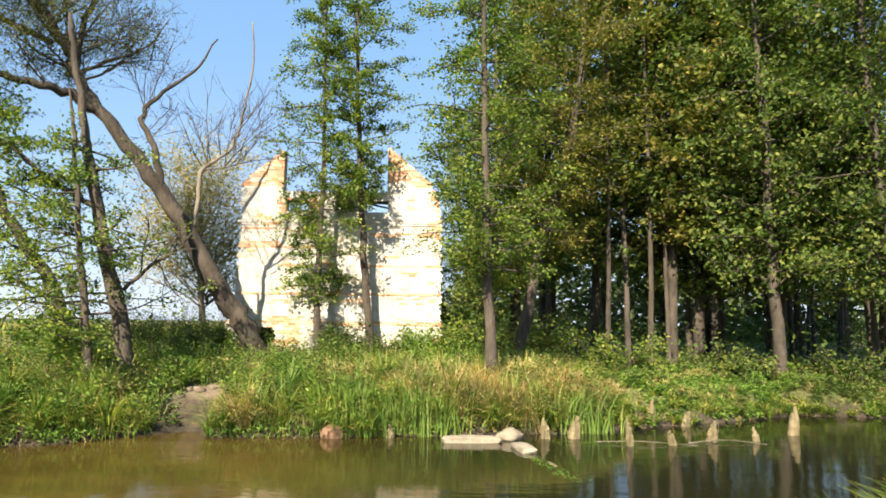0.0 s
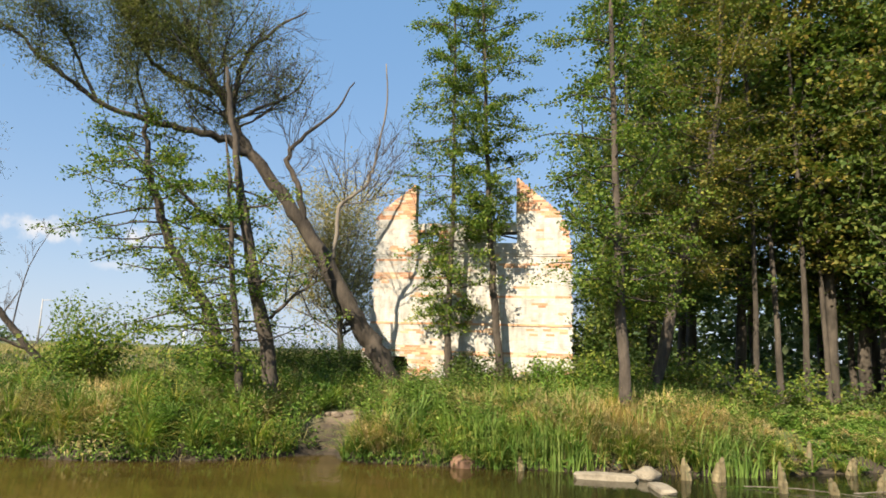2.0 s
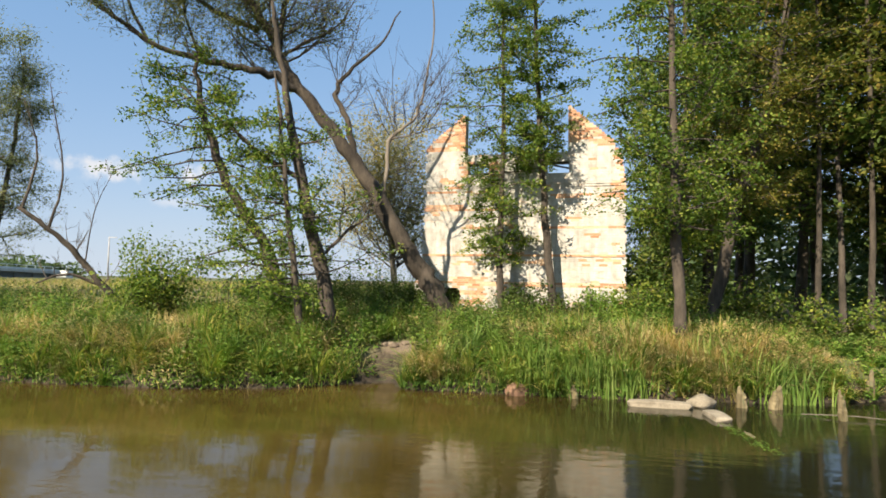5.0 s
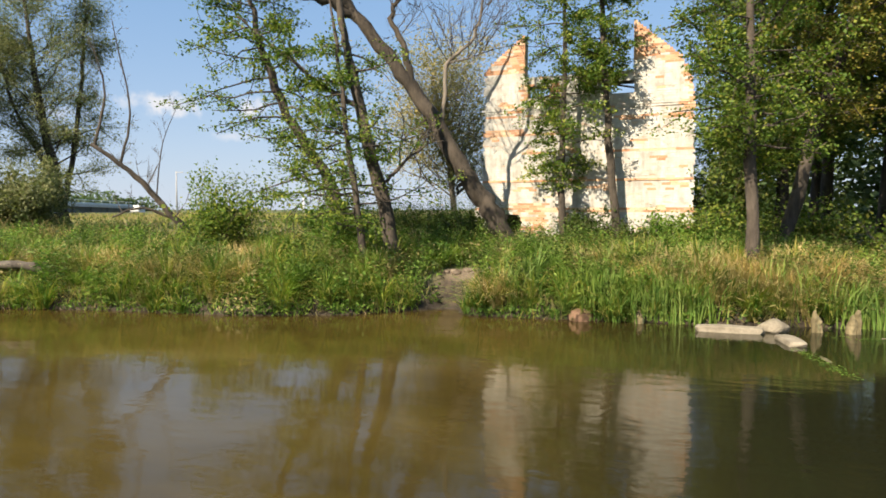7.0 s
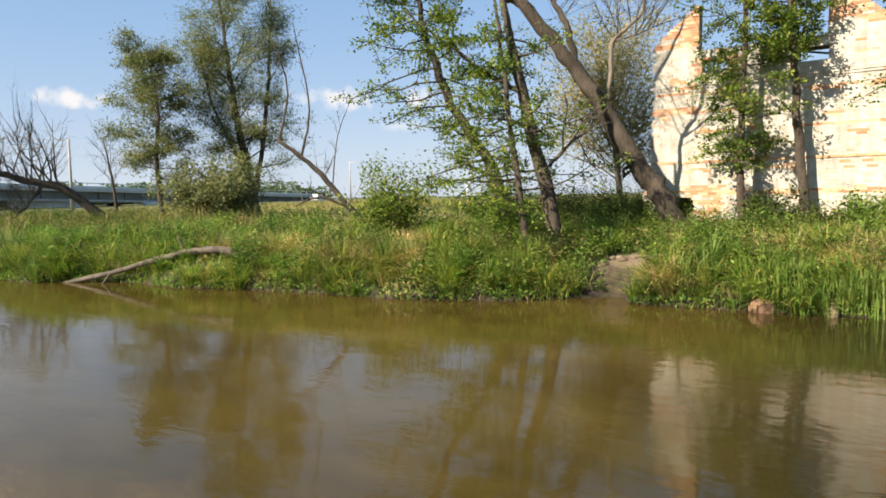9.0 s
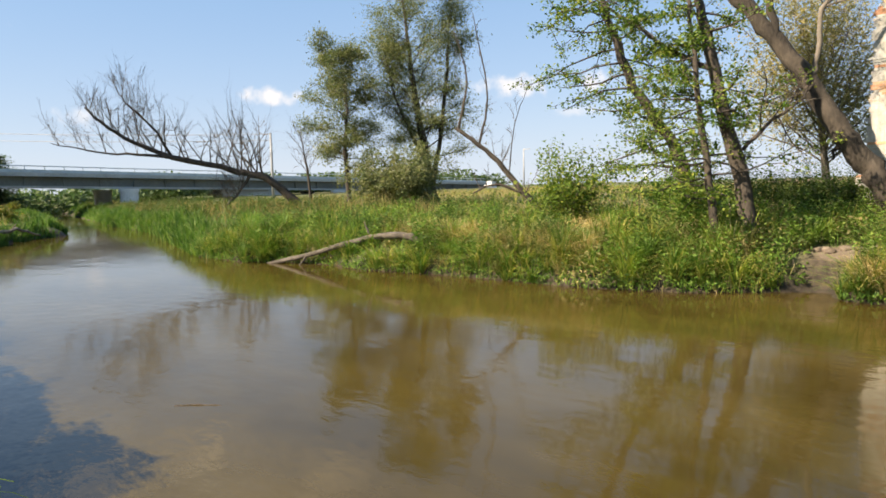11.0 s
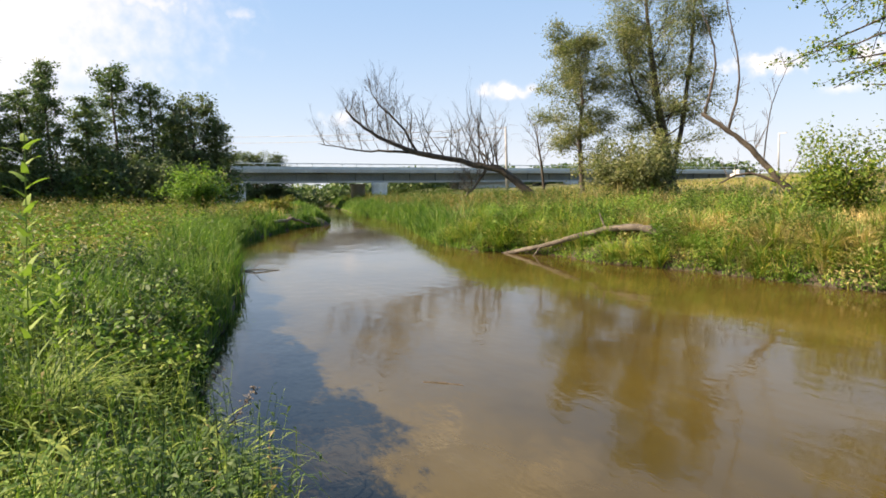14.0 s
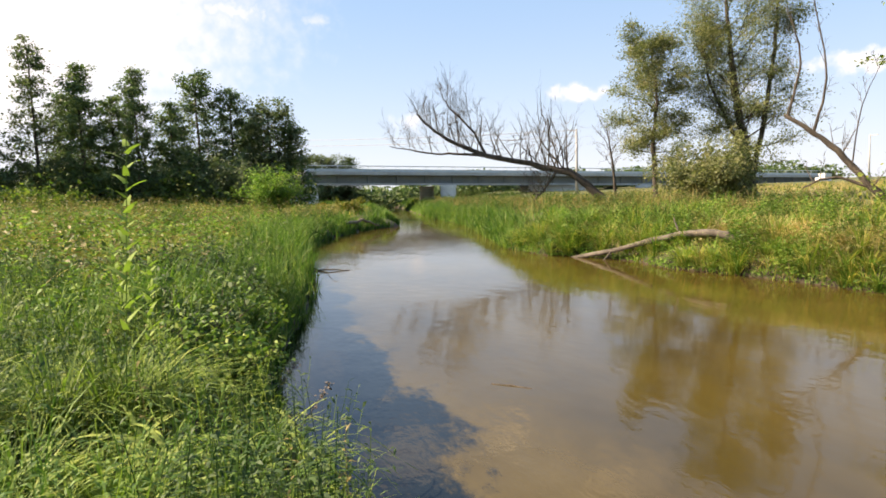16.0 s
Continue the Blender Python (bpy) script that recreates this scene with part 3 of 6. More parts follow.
def build_ruin():
    rng = np.random.default_rng(5)
    ruin = base("ruined_mill_wall", (-3.3, RUIN_Y, 0.9), "tall ruined gable wall of whitewashed crumbling brick", "ruin")
    o = np.array([-3.3, RUIN_Y, 0.9])
    cv, cf, bv, bf, rv, rf = [], [], [], [], [], []
    quad = np.array([[0, 3, 2, 1], [4, 5, 6, 7], [0, 1, 5, 4], [1, 2, 6, 5], [2, 3, 7, 6], [3, 0, 4, 7]])

    def add(V, F, x0, x1, y0, y1, z0, z1):
        n = len(V) * 8
        V.append(np.array([(x0, y0, z0), (x1, y0, z0), (x1, y1, z0), (x0, y1, z0), (x0, y0, z1), (x1, y0, z1), (x1, y1, z1), (x0, y1, z1)]) - o)
        F.append(quad + n)

    singles = []
    rows = int((8.02 - 0.9) / BH)
    for k in range(rows):
        z = 0.9 + k * BH
        zc = z + BH / 2
        proud = 0.0
        if 5.47 < zc < 5.60:
            proud = 0.05
        elif 5.39 < zc < 5.47:
            proud = 0.025
        elif 3.14 < zc < 3.24:
            proud = 0.045
        elif zc < 3.1:
            proud = 0.02
        for a, b in wall_runs(zc, rng):
            add(cv, cf, a + 0.02, b - 0.02, RUIN_Y + 0.003 - proud, RUIN_Y + RUIN_T, z, z + BH)
            x = a - (k % 2) * BL / 2
            while x < b - 0.05:
                x0, x1 = max(x, a), min(x + BL - 0.008, b)
                x += BL
                if x1 - x0 < 0.05:
                    continue
                d = rng.normal(0, 0.003) - proud - 0.004
                if rng.random() < 0.02:
                    continue                            # a brick fallen out of the face
                n2 = noise.noise((x0 * 0.9, zc * 3.0, 3.3)) + 0.5 * noise.noise((x0 * 3.1, zc * 7.0, 9.1))
                bare = n2 > 0.52 or zc > 6.9 or (6.6 < zc and n2 > -0.1)
                bare |= 4.60 < zc < 4.88 and x0 < -3.6 and n2 > -0.35 or 4.0 < zc < 4.12 and x0 > -2.9 or 4.98 < zc < 5.14 and x0 > -2.6 and n2 > -0.3
                bare |= 5.2 < zc < 5.3 and x0 < -4.4 and n2 > -0.1 or 2.2 < zc < 2.32 and n2 > 0.0 or 3.5 < zc < 3.62 and x0 > -2.4 and n2 > 0.1 or 1.3 < zc < 2.0 and x0 > -0.5 and n2 > 0.0
                bare |= 3.14 < zc < 3.2 or 5.74 < zc < 6.3 and (-5.42 < x0 < -5.0 or -4.5 < x0 < -4.05) or x0 > -0.35 + 0.4 * n2 and zc > 5.2 and zc < 6.9
                bare |= 1.6 < zc < 2.5 and abs(x0 + 5.1) < 0.55 and n2 > -0.2
                if bare and x1 - x0 > BL - 0.03 and len(singles) < 300 and (zc > 6.9 or 4.6 < zc < 5.15):
                    singles.append(((x0 + x1) / 2, d, zc))
                    continue
                add(rv if bare else bv, rf if bare else bf, x0, x1, RUIN_Y + d, RUIN_Y + 0.12, z + 0.0035, z + BH - 0.0035)
    for nm, V, F, mt, lab in (("wall_core", cv, cf, M_MORTAR, ""), ("whitewashed_face", bv, bf, M_WASH, "flaking whitewashed brick face"), ("bare_face", rv, rf, M_BRICK, "bare orange brick patches")):
        ob = new(nm, mesh_of(nm, np.concatenate(V), np.concatenate(F), mt))
        ob.parent = ruin
        tagged(ob, lab, kind="stuff" if "face" in nm else "")
    # lintels and a fallen beam in the windows
    for x0, x1 in ((-5.07, -4.36), (-2.48, -1.77)):
        bm = bmesh.new()
        box(bm, (np.array([(x0 + x1) / 2, RUIN_Y + 0.27, 6.21]) - o), (x1 - x0 + 0.2, 0.42, 0.09), 0, 0.01)
        part("lintel", bm, M_BARK, ruin, "rotten timber lintel")
    # added box behind the hole, coloured dark in place of the shade within
    bm = bmesh.new()
    box(bm, np.array([-5.56, RUIN_Y + 0.58, 1.8]) - o, (1.0, 0.14, 1.0), 0, 0.02)
    part("rubble", bm, M_HOLESHADE, ruin, "added dark backing for the shade inside the hole")
    bm = bmesh.new()
    box(bm, (0, 0, 0), (0.75, 0.08, 0.05), 0, 0.008)
    bmesh.ops.rotate(bm, verts=bm.verts, cent=(0, 0, 0), matrix=Matrix.Rotation(radians(12), 3, "Y"))
    bmesh.ops.translate(bm, verts=bm.verts, vec=np.array([-2.12, RUIN_Y + 0.3, 6.08]) - o)
    part("beam", bm, M_BARK, ruin, "dark fallen beam")
    bm = bmesh.new()
    box(bm, (0, 0, 0), (BL - 0.011, 0.126, BH - 0.01), 0, 0.006)
    me = bpy.data.meshes.new("brick")
    bm.to_mesh(me)
    bm.free()
    me.materials.append(M_BRICK)
    for x, d, z in singles:
        b = new("brick", me)
        b.parent = ruin
        b.location = np.array([x, RUIN_Y + 0.06 + d, z]) - o
    return ruin


build_ruin()


# ---- trees ----
def bend(pts, n, rng, jitter):
    """A smooth polyline of n points through control points (Catmull-Rom), slightly crooked."""
    pts = np.asarray(pts, float)
    if len(pts) == 2:
        pts = np.stack([pts[0], pts.mean(0), pts[1]])
    q = np.concatenate([[2 * pts[0] - pts[1]], pts, [2 * pts[-1] - pts[-2]]])
    out = []
    for t in np.linspace(0, len(pts) - 1.0001, n):
        i = int(t)
        u = t - i
        a, b, c, d = q[i], q[i + 1], q[i + 2], q[i + 3]
        out.append(0.5 * (2 * b + (c - a) * u + (2 * a - 5 * b + 4 * c - d) * u * u + (3 * b - a - 3 * c + d) * u ** 3))
    out = np.array(out)
    out[1:-1] += rng.normal(0, jitter, (n - 2, 3))
    return out


def shoot(p, d, length, n, rng, wob=0.15, rise=0.0):
    """A growing branch: n points from p along d, wandering, turning up (or down)."""
    d = np.asarray(d, float) / np.linalg.norm(d)
    out = [np.asarray(p, float)]
    for _ in range(n - 1):
        d = d + rng.normal(0, wob, 3) + np.array([0, 0, rise])
        d /= np.linalg.norm(d)
        out.append(out[-1] + d * length / (n - 1))
    return np.array(out)


def make_tree(name, label, trunk, r0, r1, bark, leaf=None, limbs=(), nb=30, f0=0.3, f1=1.0, blen=(1.2, 2.2), rise=0.05, up=0.35, sub=4, bias=(0, 0, 0),
              clump=9, leaf_size=0.1, spread=0.16, seed=1, group="", droop=0.0, aspect=0.62, limb_nb=6, limb_len=1.2, shape="oval", twig_r=0.012, category="tree", wob=0.15, sparse=1.0):
    rng = np.random.default_rng(seed)
    o = np.array(trunk[0], float)
    tree = base(name, o, label, category, group)
    path = bend(trunk, max(10, 4 * len(trunk)), rng, r0 * 0.12)
    g = Geo()
    flare = path.copy()
    g.tube(flare, r0, r1, 12, 0.12, rng)
    root = bend([path[0] + (0, 0, -0.35), path[0] + (0, 0, 0.02), path[0] * 0.6 + path[1] * 0.4], 5, rng, 0)
    g.tube(root, r0 * 1.5, r0 * 0.98, 10, 0.08, rng)
    g.put("trunk", bark, tree, smooth=True, origin=o)
    starts = []
    for pts, a, b, *flag in limbs:
        leafy = not flag
        lp = bend(pts, max(9, 4 * len(pts)), rng, a * 0.25)
        lg = Geo()
        lg.tube(lp, a, b, 8, 0.08, rng)
        lg.put("limb", M_DEADWOOD if flag == ["pale"] else bark, tree, smooth=True, origin=o)
        for k in range(0 if flag == ["stub"] else limb_nb // 2 if flag else limb_nb):
            f = 0.25 + 0.75 * (k + rng.random()) / limb_nb
            q = lp[min(len(lp) - 1, int(f * (len(lp) - 1)))]
            tg = lp[-1] - lp[-3]
            tg = tg / np.linalg.norm(tg)
            d = tg * 0.7 + rng.normal(0, 0.6, 3) + np.array([0, 0, up])
            starts.append((q, d, limb_len * rng.uniform(0.6, 1.2) * (1.15 - 0.4 * f), max(twig_r * 1.6, b * 0.8), leafy))
    ga = rng.uniform(0, 6.28)
    for k in range(nb):
        f = f0 + (f1 - f0) * (k + rng.random() * 0.8) / nb
        t = f * (len(path) - 1)
        i = min(int(t), len(path) - 2)
        q = path[i] + (path[i + 1] - path[i]) * (t - i)
        ga += 2.4 + rng.normal(0, 0.3)
        u = (f - f0) / (f1 - f0 + 1e-6)
        prof = {"oval": 0.45 + 1.1 * math.sin(math.pi * min(1, 0.12 + 0.85 * u)) ** 0.8 * 0.6, "cone": 1.1 - 0.8 * u, "full": 1.0}[shape]
        d = np.array([math.cos(ga), math.sin(ga), up + 0.9 * u * up]) + np.asarray(bias)
        starts.append((q, d, rng.uniform(*blen) * prof, max(twig_r * 1.8, (r0 + (r1 - r0) * f) * 0.28), True))
    tw, lv = Geo(), Geo()
    cs = []
    for q, d, ln, r, leafy in starts:
        b = shoot(q, d, ln, 6, rng, wob, rise)
        tw.tube(b, r, twig_r * 0.8, 4)
        if leafy:
            cs.append(b[3:])
        for s in range(sub):
            i = rng.integers(1, 5)
            dd = (b[i + 1] - b[i]) / np.linalg.norm(b[i + 1] - b[i]) * 0.7 + rng.normal(0, 0.55, 3) + (0, 0, rise)
            tb = shoot(b[i], dd, ln * rng.uniform(0.3, 0.6), 4, rng, wob * 1.2, rise)
            tw.tube(tb, max(twig_r, r * 0.45), twig_r * 0.5, 3)
            if leafy:
                cs.append(tb[1:])
            if leaf is None or not leafy:
                for _ in range(3):
                    j = rng.integers(1, 4)
                    tc = shoot(tb[j], (tb[j] - tb[j - 1]) / np.linalg.norm(tb[j] - tb[j - 1]) + rng.normal(0, 0.45, 3) + (0, 0, rise), ln * rng.uniform(0.15, 0.35), 3, rng, wob, rise)
                    tw.tube(tc, twig_r * 0.7, twig_r * 0.35, 3)
    if starts:
        tw.put("branchwork", bark if leaf is not None else M_TWIG, tree, "", "stuff", origin=o)
    if leaf is not None:
        c = np.concatenate(cs)
        c = c[rng.random(len(c)) < sparse]
        c = np.repeat(c, clump, 0)
        c = c + rng.normal(0, spread, c.shape) * (1, 1, 0.55)
        lv.leaves(c, leaf_size, rng, 0.6, aspect, droop)
        lv.put("crown", leaf, tree, "", "stuff", origin=o)
    return tree


def gz(p, dz=0.0):
    return (p[0], p[1], ground_z(p[0], p[1]) + dz)


def on_ground(pts, dz=-0.03):
    """Sets the first control point down on the ground."""
    return [gz(pts[0], dz)] + list(pts[1:])


# the pair of slim alders in front of the wall
make_tree("alder_tree", "slim green alder standing before the ruined wall", on_ground([(-3.72, 20.3), (-3.80, 20.3, 3.35), (-3.74, 20.3, 5.3), (-3.74, 20.3, 7.95), (-3.8, 20.3, 11.75), (-3.9, 20.3, 15.6)]), 0.115, 0.025, M_BARK, M_ALDER, nb=60, f0=0.17, blen=(0.9, 1.75), up=0.05, rise=-0.02, sub=5, clump=17, leaf_size=0.098, spread=0.10, bias=(-0.18, -0.1, 0), seed=11, group="alders by the wall")
make_tree("alder_tree", "green alder with dark trunk close to the wall", on_ground([(-2.12, 20.5), (-2.42, 20.5, 4.2), (-2.6, 20.45, 7.0), (-2.8, 20.4, 11.0), (-2.96, 20.4, 15.8)]), 0.135, 0.03, M_BARK, M_ALDER, nb=64, f0=0.40, blen=(0.9, 1.75), up=0.2, rise=0.0, sub=5, clump=24, leaf_size=0.098, spread=0.11, bias=(-0.2, 0, 0), seed=12, group="alders by the wall")
# the great leaning willow
make_tree("leaning_willow", "old leaning willow with rough bark and thin crown", on_ground([(-4.95, 18.9), (-5.48, 18.67, 2.09), (-6.0, 18.45, 2.85), (-6.51, 18.24, 3.72), (-6.98, 18.04, 4.7), (-7.5, 17.82, 5.55), (-8.23, 17.51, 6.56), (-9.0, 17.18, 7.6), (-9.61, 16.92, 8.56), (-9.93, 16.79, 9.37), (-10.5, 16.5, 10.3), (-11.0, 16.2, 11.6)]), 0.31, 0.09, M_WILLOWBARK, M_FINE,
          limbs=[([(-9.2, 17.1, 7.8), (-9.9, 16.4, 8.1), (-10.6, 15.9, 8.15), (-11.9, 14.6, 8.35), (-13.1, 13.6, 9.3), (-13.8, 13.0, 10.0)], 0.13, 0.03),
                 ([(-12.2, 14.4, 8.55), (-12.9, 13.9, 10.2), (-13.6, 13.3, 11.4)], 0.05, 0.012), ([(-11.2, 15.3, 8.25), (-11.6, 15.1, 9.6), (-11.5, 15.2, 11.0)], 0.05, 0.012),
                 ([(-7.6, 17.75, 5.7), (-7.85, 17.65, 6.9), (-8.2, 17.55, 7.7), (-7.75, 17.75, 8.5), (-7.0, 18.05, 9.3), (-6.5, 18.25, 10.3)], 0.11, 0.02, "bare"),
                 ([(-9.75, 16.9, 8.7), (-9.0, 17.2, 9.2), (-8.2, 17.5, 9.7), (-7.7, 17.8, 10.7)], 0.06, 0.012, "bare"),
                 ([(-9.75, 16.9, 8.6), (-9.55, 17.0, 10.6), (-8.9, 17.3, 11.6), (-8.0, 17.8, 12.5)], 0.10, 0.02, "bare"),
                 ([(-10.2, 16.6, 9.4), (-11.4, 15.8, 9.9), (-12.0, 15.0, 11.0), (-12.6, 14.4, 12.2)], 0.09, 0.02),
                 ([(-6.95, 18.0, 4.5), (-6.80, 18.08, 5.2), (-6.72, 18.13, 6.35), (-6.4, 18.28, 6.75), (-6.03, 18.44, 7.15), (-5.79, 18.55, 8.13), (-5.56, 18.64, 9.68), (-5.63, 18.61, 11.0)], 0.075, 0.018, "pale"),
                 ([(-6.65, 18.15, 6.45), (-5.8, 18.5, 6.7), (-5.2, 18.8, 7.1)], 0.03, 0.008, "pale"),
                 ([(-7.05, 18.05, 4.62), (-7.2, 17.95, 4.8), (-7.4, 17.9, 4.74)], 0.12, 0.08, "stub"), ([(-6.05, 18.45, 3.1), (-6.4, 18.3, 2.95), (-6.45, 18.3, 2.7)], 0.07, 0.03, "stub"), ([(-5.1, 18.7, 1.45), (-4.98, 18.42, 1.38)], 0.17, 0.14, "stub")],
          nb=34, f0=0.70, blen=(1.8, 3.4), up=0.6, rise=0.08, limb_nb=15, limb_len=1.9, sub=7, clump=36, leaf_size=0.11, spread=0.24, aspect=0.24, seed=21, twig_r=0.008, sparse=0.85)
# alders on the bank beside the cut
make_tree("alder_tree", "alder leaning over the river bank", on_ground([(-8.75, 17.2), (-9.36, 16.72, 2.0), (-9.64, 16.5, 3.1), (-10.44, 15.86, 4.63), (-10.95, 15.46, 6.29), (-11.18, 15.28, 7.19), (-11.3, 15.2, 8.4)]), 0.20, 0.05, M_BARK, M_ALDER, nb=38, f0=0.2, f1=0.98, blen=(1.1, 2.3), up=0.0, rise=-0.02, clump=20, leaf_size=0.095, spread=0.12, seed=31, group="bank alders", sparse=0.8, bias=(-0.25, -0.15, 0))
make_tree("alder_tree", "thin alder stem on the river bank", on_ground([(-7.33, 14.15), (-7.51, 14.06, 2.45), (-7.74, 13.94, 4.44), (-7.9, 13.86, 6.2), (-8.04, 13.79, 7.2)]), 0.10, 0.02, M_BARK, M_ALDER, nb=24, f0=0.16, f1=0.62, blen=(1.0, 2.2), up=0.03, rise=-0.02, clump=22, leaf_size=0.09, spread=0.12, seed=32, group="bank alders", sparse=0.8, bias=(-0.45, -0.1, 0))
make_tree("alder_tree", "tall alder with bare lower trunk on the bank", on_ground([(-6.86, 14.85), (-7.11, 14.71, 2.47), (-7.44, 14.53, 3.83), (-7.77, 14.35, 5.61), (-7.91, 14.27, 6.43), (-8.19, 14.12, 8.2), (-8.3, 14.05, 9.0)]), 0.19, 0.04, M_BARK, M_ALDER,
          limbs=[([(-7.6, 14.45, 4.7), (-8.1, 14.15, 5.0), (-8.72, 13.83, 5.5), (-9.5, 13.4, 6.2), (-10.0, 13.0, 6.7)], 0.07, 0.02), ([(-7.05, 14.75, 2.9), (-6.55, 15.0, 3.5), (-6.05, 15.2, 3.9), (-5.8, 15.3, 4.3)], 0.05, 0.012, "bare")],
          nb=11, f0=0.28, f1=0.62, blen=(0.9, 1.8), up=0.05, rise=0.0, limb_nb=10, limb_len=1.1, clump=20, leaf_size=0.09, spread=0.12, seed=33, group="bank alders", sparse=0.75)
make_tree("willow_shrub", "thin olive-leaved willow behind the leaning tree", on_ground([(-9.0, 25.5), (-9.2, 25.4, 3.4), (-9.4, 25.3, 6.0)]), 0.16, 0.05, M_DEADWOOD, M_OLIVE, nb=56, f0=0.35, blen=(2.6, 4.2), up=0.75, rise=0.04, sub=7, clump=24, leaf_size=0.13, spread=0.34, aspect=0.4, seed=34, twig_r=0.009, shape="full", sparse=0.9)


# ---- the wood at the right ----
make_tree("alder_tree", "pale-trunked alder at the edge of the wood", on_ground([(1.2, 15.35), (1.05, 15.35, 3.8), (1.0, 15.35, 6.5), (0.95, 15.35, 12.5)]), 0.14, 0.04, M_BARK, M_ALDER, nb=44, f0=0.26, blen=(1.0, 1.9), up=0.08, rise=-0.02, sub=5, clump=27, leaf_size=0.09, spread=0.13, seed=41, group="alders of the wood")
make_tree("alder_tree", "leaning alder at the edge of the wood", on_ground([(2.15, 19.8), (3.0, 19.75, 4.6), (3.7, 19.6, 7.1), (4.2, 19.5, 10.0), (4.4, 19.5, 14.5)]), 0.19, 0.05, M_BARK, M_AUTUMN, nb=50, f0=0.24, blen=(1.5, 2.6), up=0.12, rise=-0.02, sub=5, clump=28, leaf_size=0.1, spread=0.14, seed=42, group="alders of the wood")
make_tree("alder_tree", "low alder growing behind the ruined wall", on_ground([(-5.7, 25.8), (-5.65, 25.8, 3.5), (-5.6, 25.8, 6.3)]), 0.1, 0.03, M_BARK, M_ALDER_DARK, nb=30, f0=0.25, blen=(0.8, 1.5), clump=14, leaf_size=0.13, spread=0.2, seed=43)
FOREST = []
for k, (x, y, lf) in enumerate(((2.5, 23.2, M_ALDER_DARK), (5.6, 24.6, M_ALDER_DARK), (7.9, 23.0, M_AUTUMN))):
    FOREST.append(make_tree("forest_alder", "tall leafy alder of the shady wood", on_ground([(x, y), (x + 0.1, y, 5), (x - 0.1, y - 0.1, 10), (x + 0.1, y, 16.5)]), 0.2, 0.05, M_SHADEDBARK, lf, nb=56, f0=(0.18, 0.27, 0.32)[k], blen=(1.7, 3.1), up=0.1, rise=-0.03, sub=5, clump=15, leaf_size=0.175, spread=0.2, seed=51 + k, group="alders of the wood"))
rng = np.random.default_rng(77)
for k, (x, y) in enumerate(((1.7, 22.4), (0.95, 24.2), (4.4, 27.0), (9.4, 24.4), (11.2, 22.3), (12.7, 25.2), (10.3, 20.4), (13.6, 21.0), (15.5, 23.5), (16.2, 19.6), (4.6, 31), (7.4, 30), (10.2, 30.5), (14.5, 29.5), (11.0, 27.5), (13.0, 18.9))):
    s = rng.uniform(0.85, 1.15)
    m = Matrix.Translation(gz((x, y), -0.03)) @ Matrix.Rotation(rng.uniform(0, 6.28), 4, "Z") @ Matrix.Rotation(rng.uniform(-0.05, 0.05), 4, "X")
    t = copy_thing(FOREST[k % 3], m)
    t.scale = (s, s, rng.uniform(0.85, 1.2)) if k > 1 else ((0.62, 0.62, 0.86), (0.45, 0.45, 0.6))[k]


stem = make_tree("young_alder", "slender straight young alder deep in the wood", on_ground([(9.0, 26.0), (9.05, 26.0, 6), (8.95, 26.0, 15)]), 0.085, 0.03, M_SHADEDBARK, M_ALDER_DARK, nb=22, f0=0.5, blen=(0.8, 1.6), sub=2, clump=6, leaf_size=0.24, spread=0.25, seed=58, group="young alders")
for k in range(26):
    x, y = 5.0 + (k * 5.31) % 17 + rng.uniform(-0.6, 0.6), 21.8 + (k * 3.7) % 12 + rng.uniform(-0.6, 0.6)
    t = copy_thing(stem, Matrix.Translation(gz((x, y), -0.03)) @ Matrix.Rotation(rng.uniform(0, 6.28), 4, "Z") @ Matrix.Rotation(rng.uniform(-0.06, 0.06), 4, "X"))
    s = rng.uniform(0.8, 1.5)
    t.scale = (s, s, rng.uniform(0.85, 1.1))


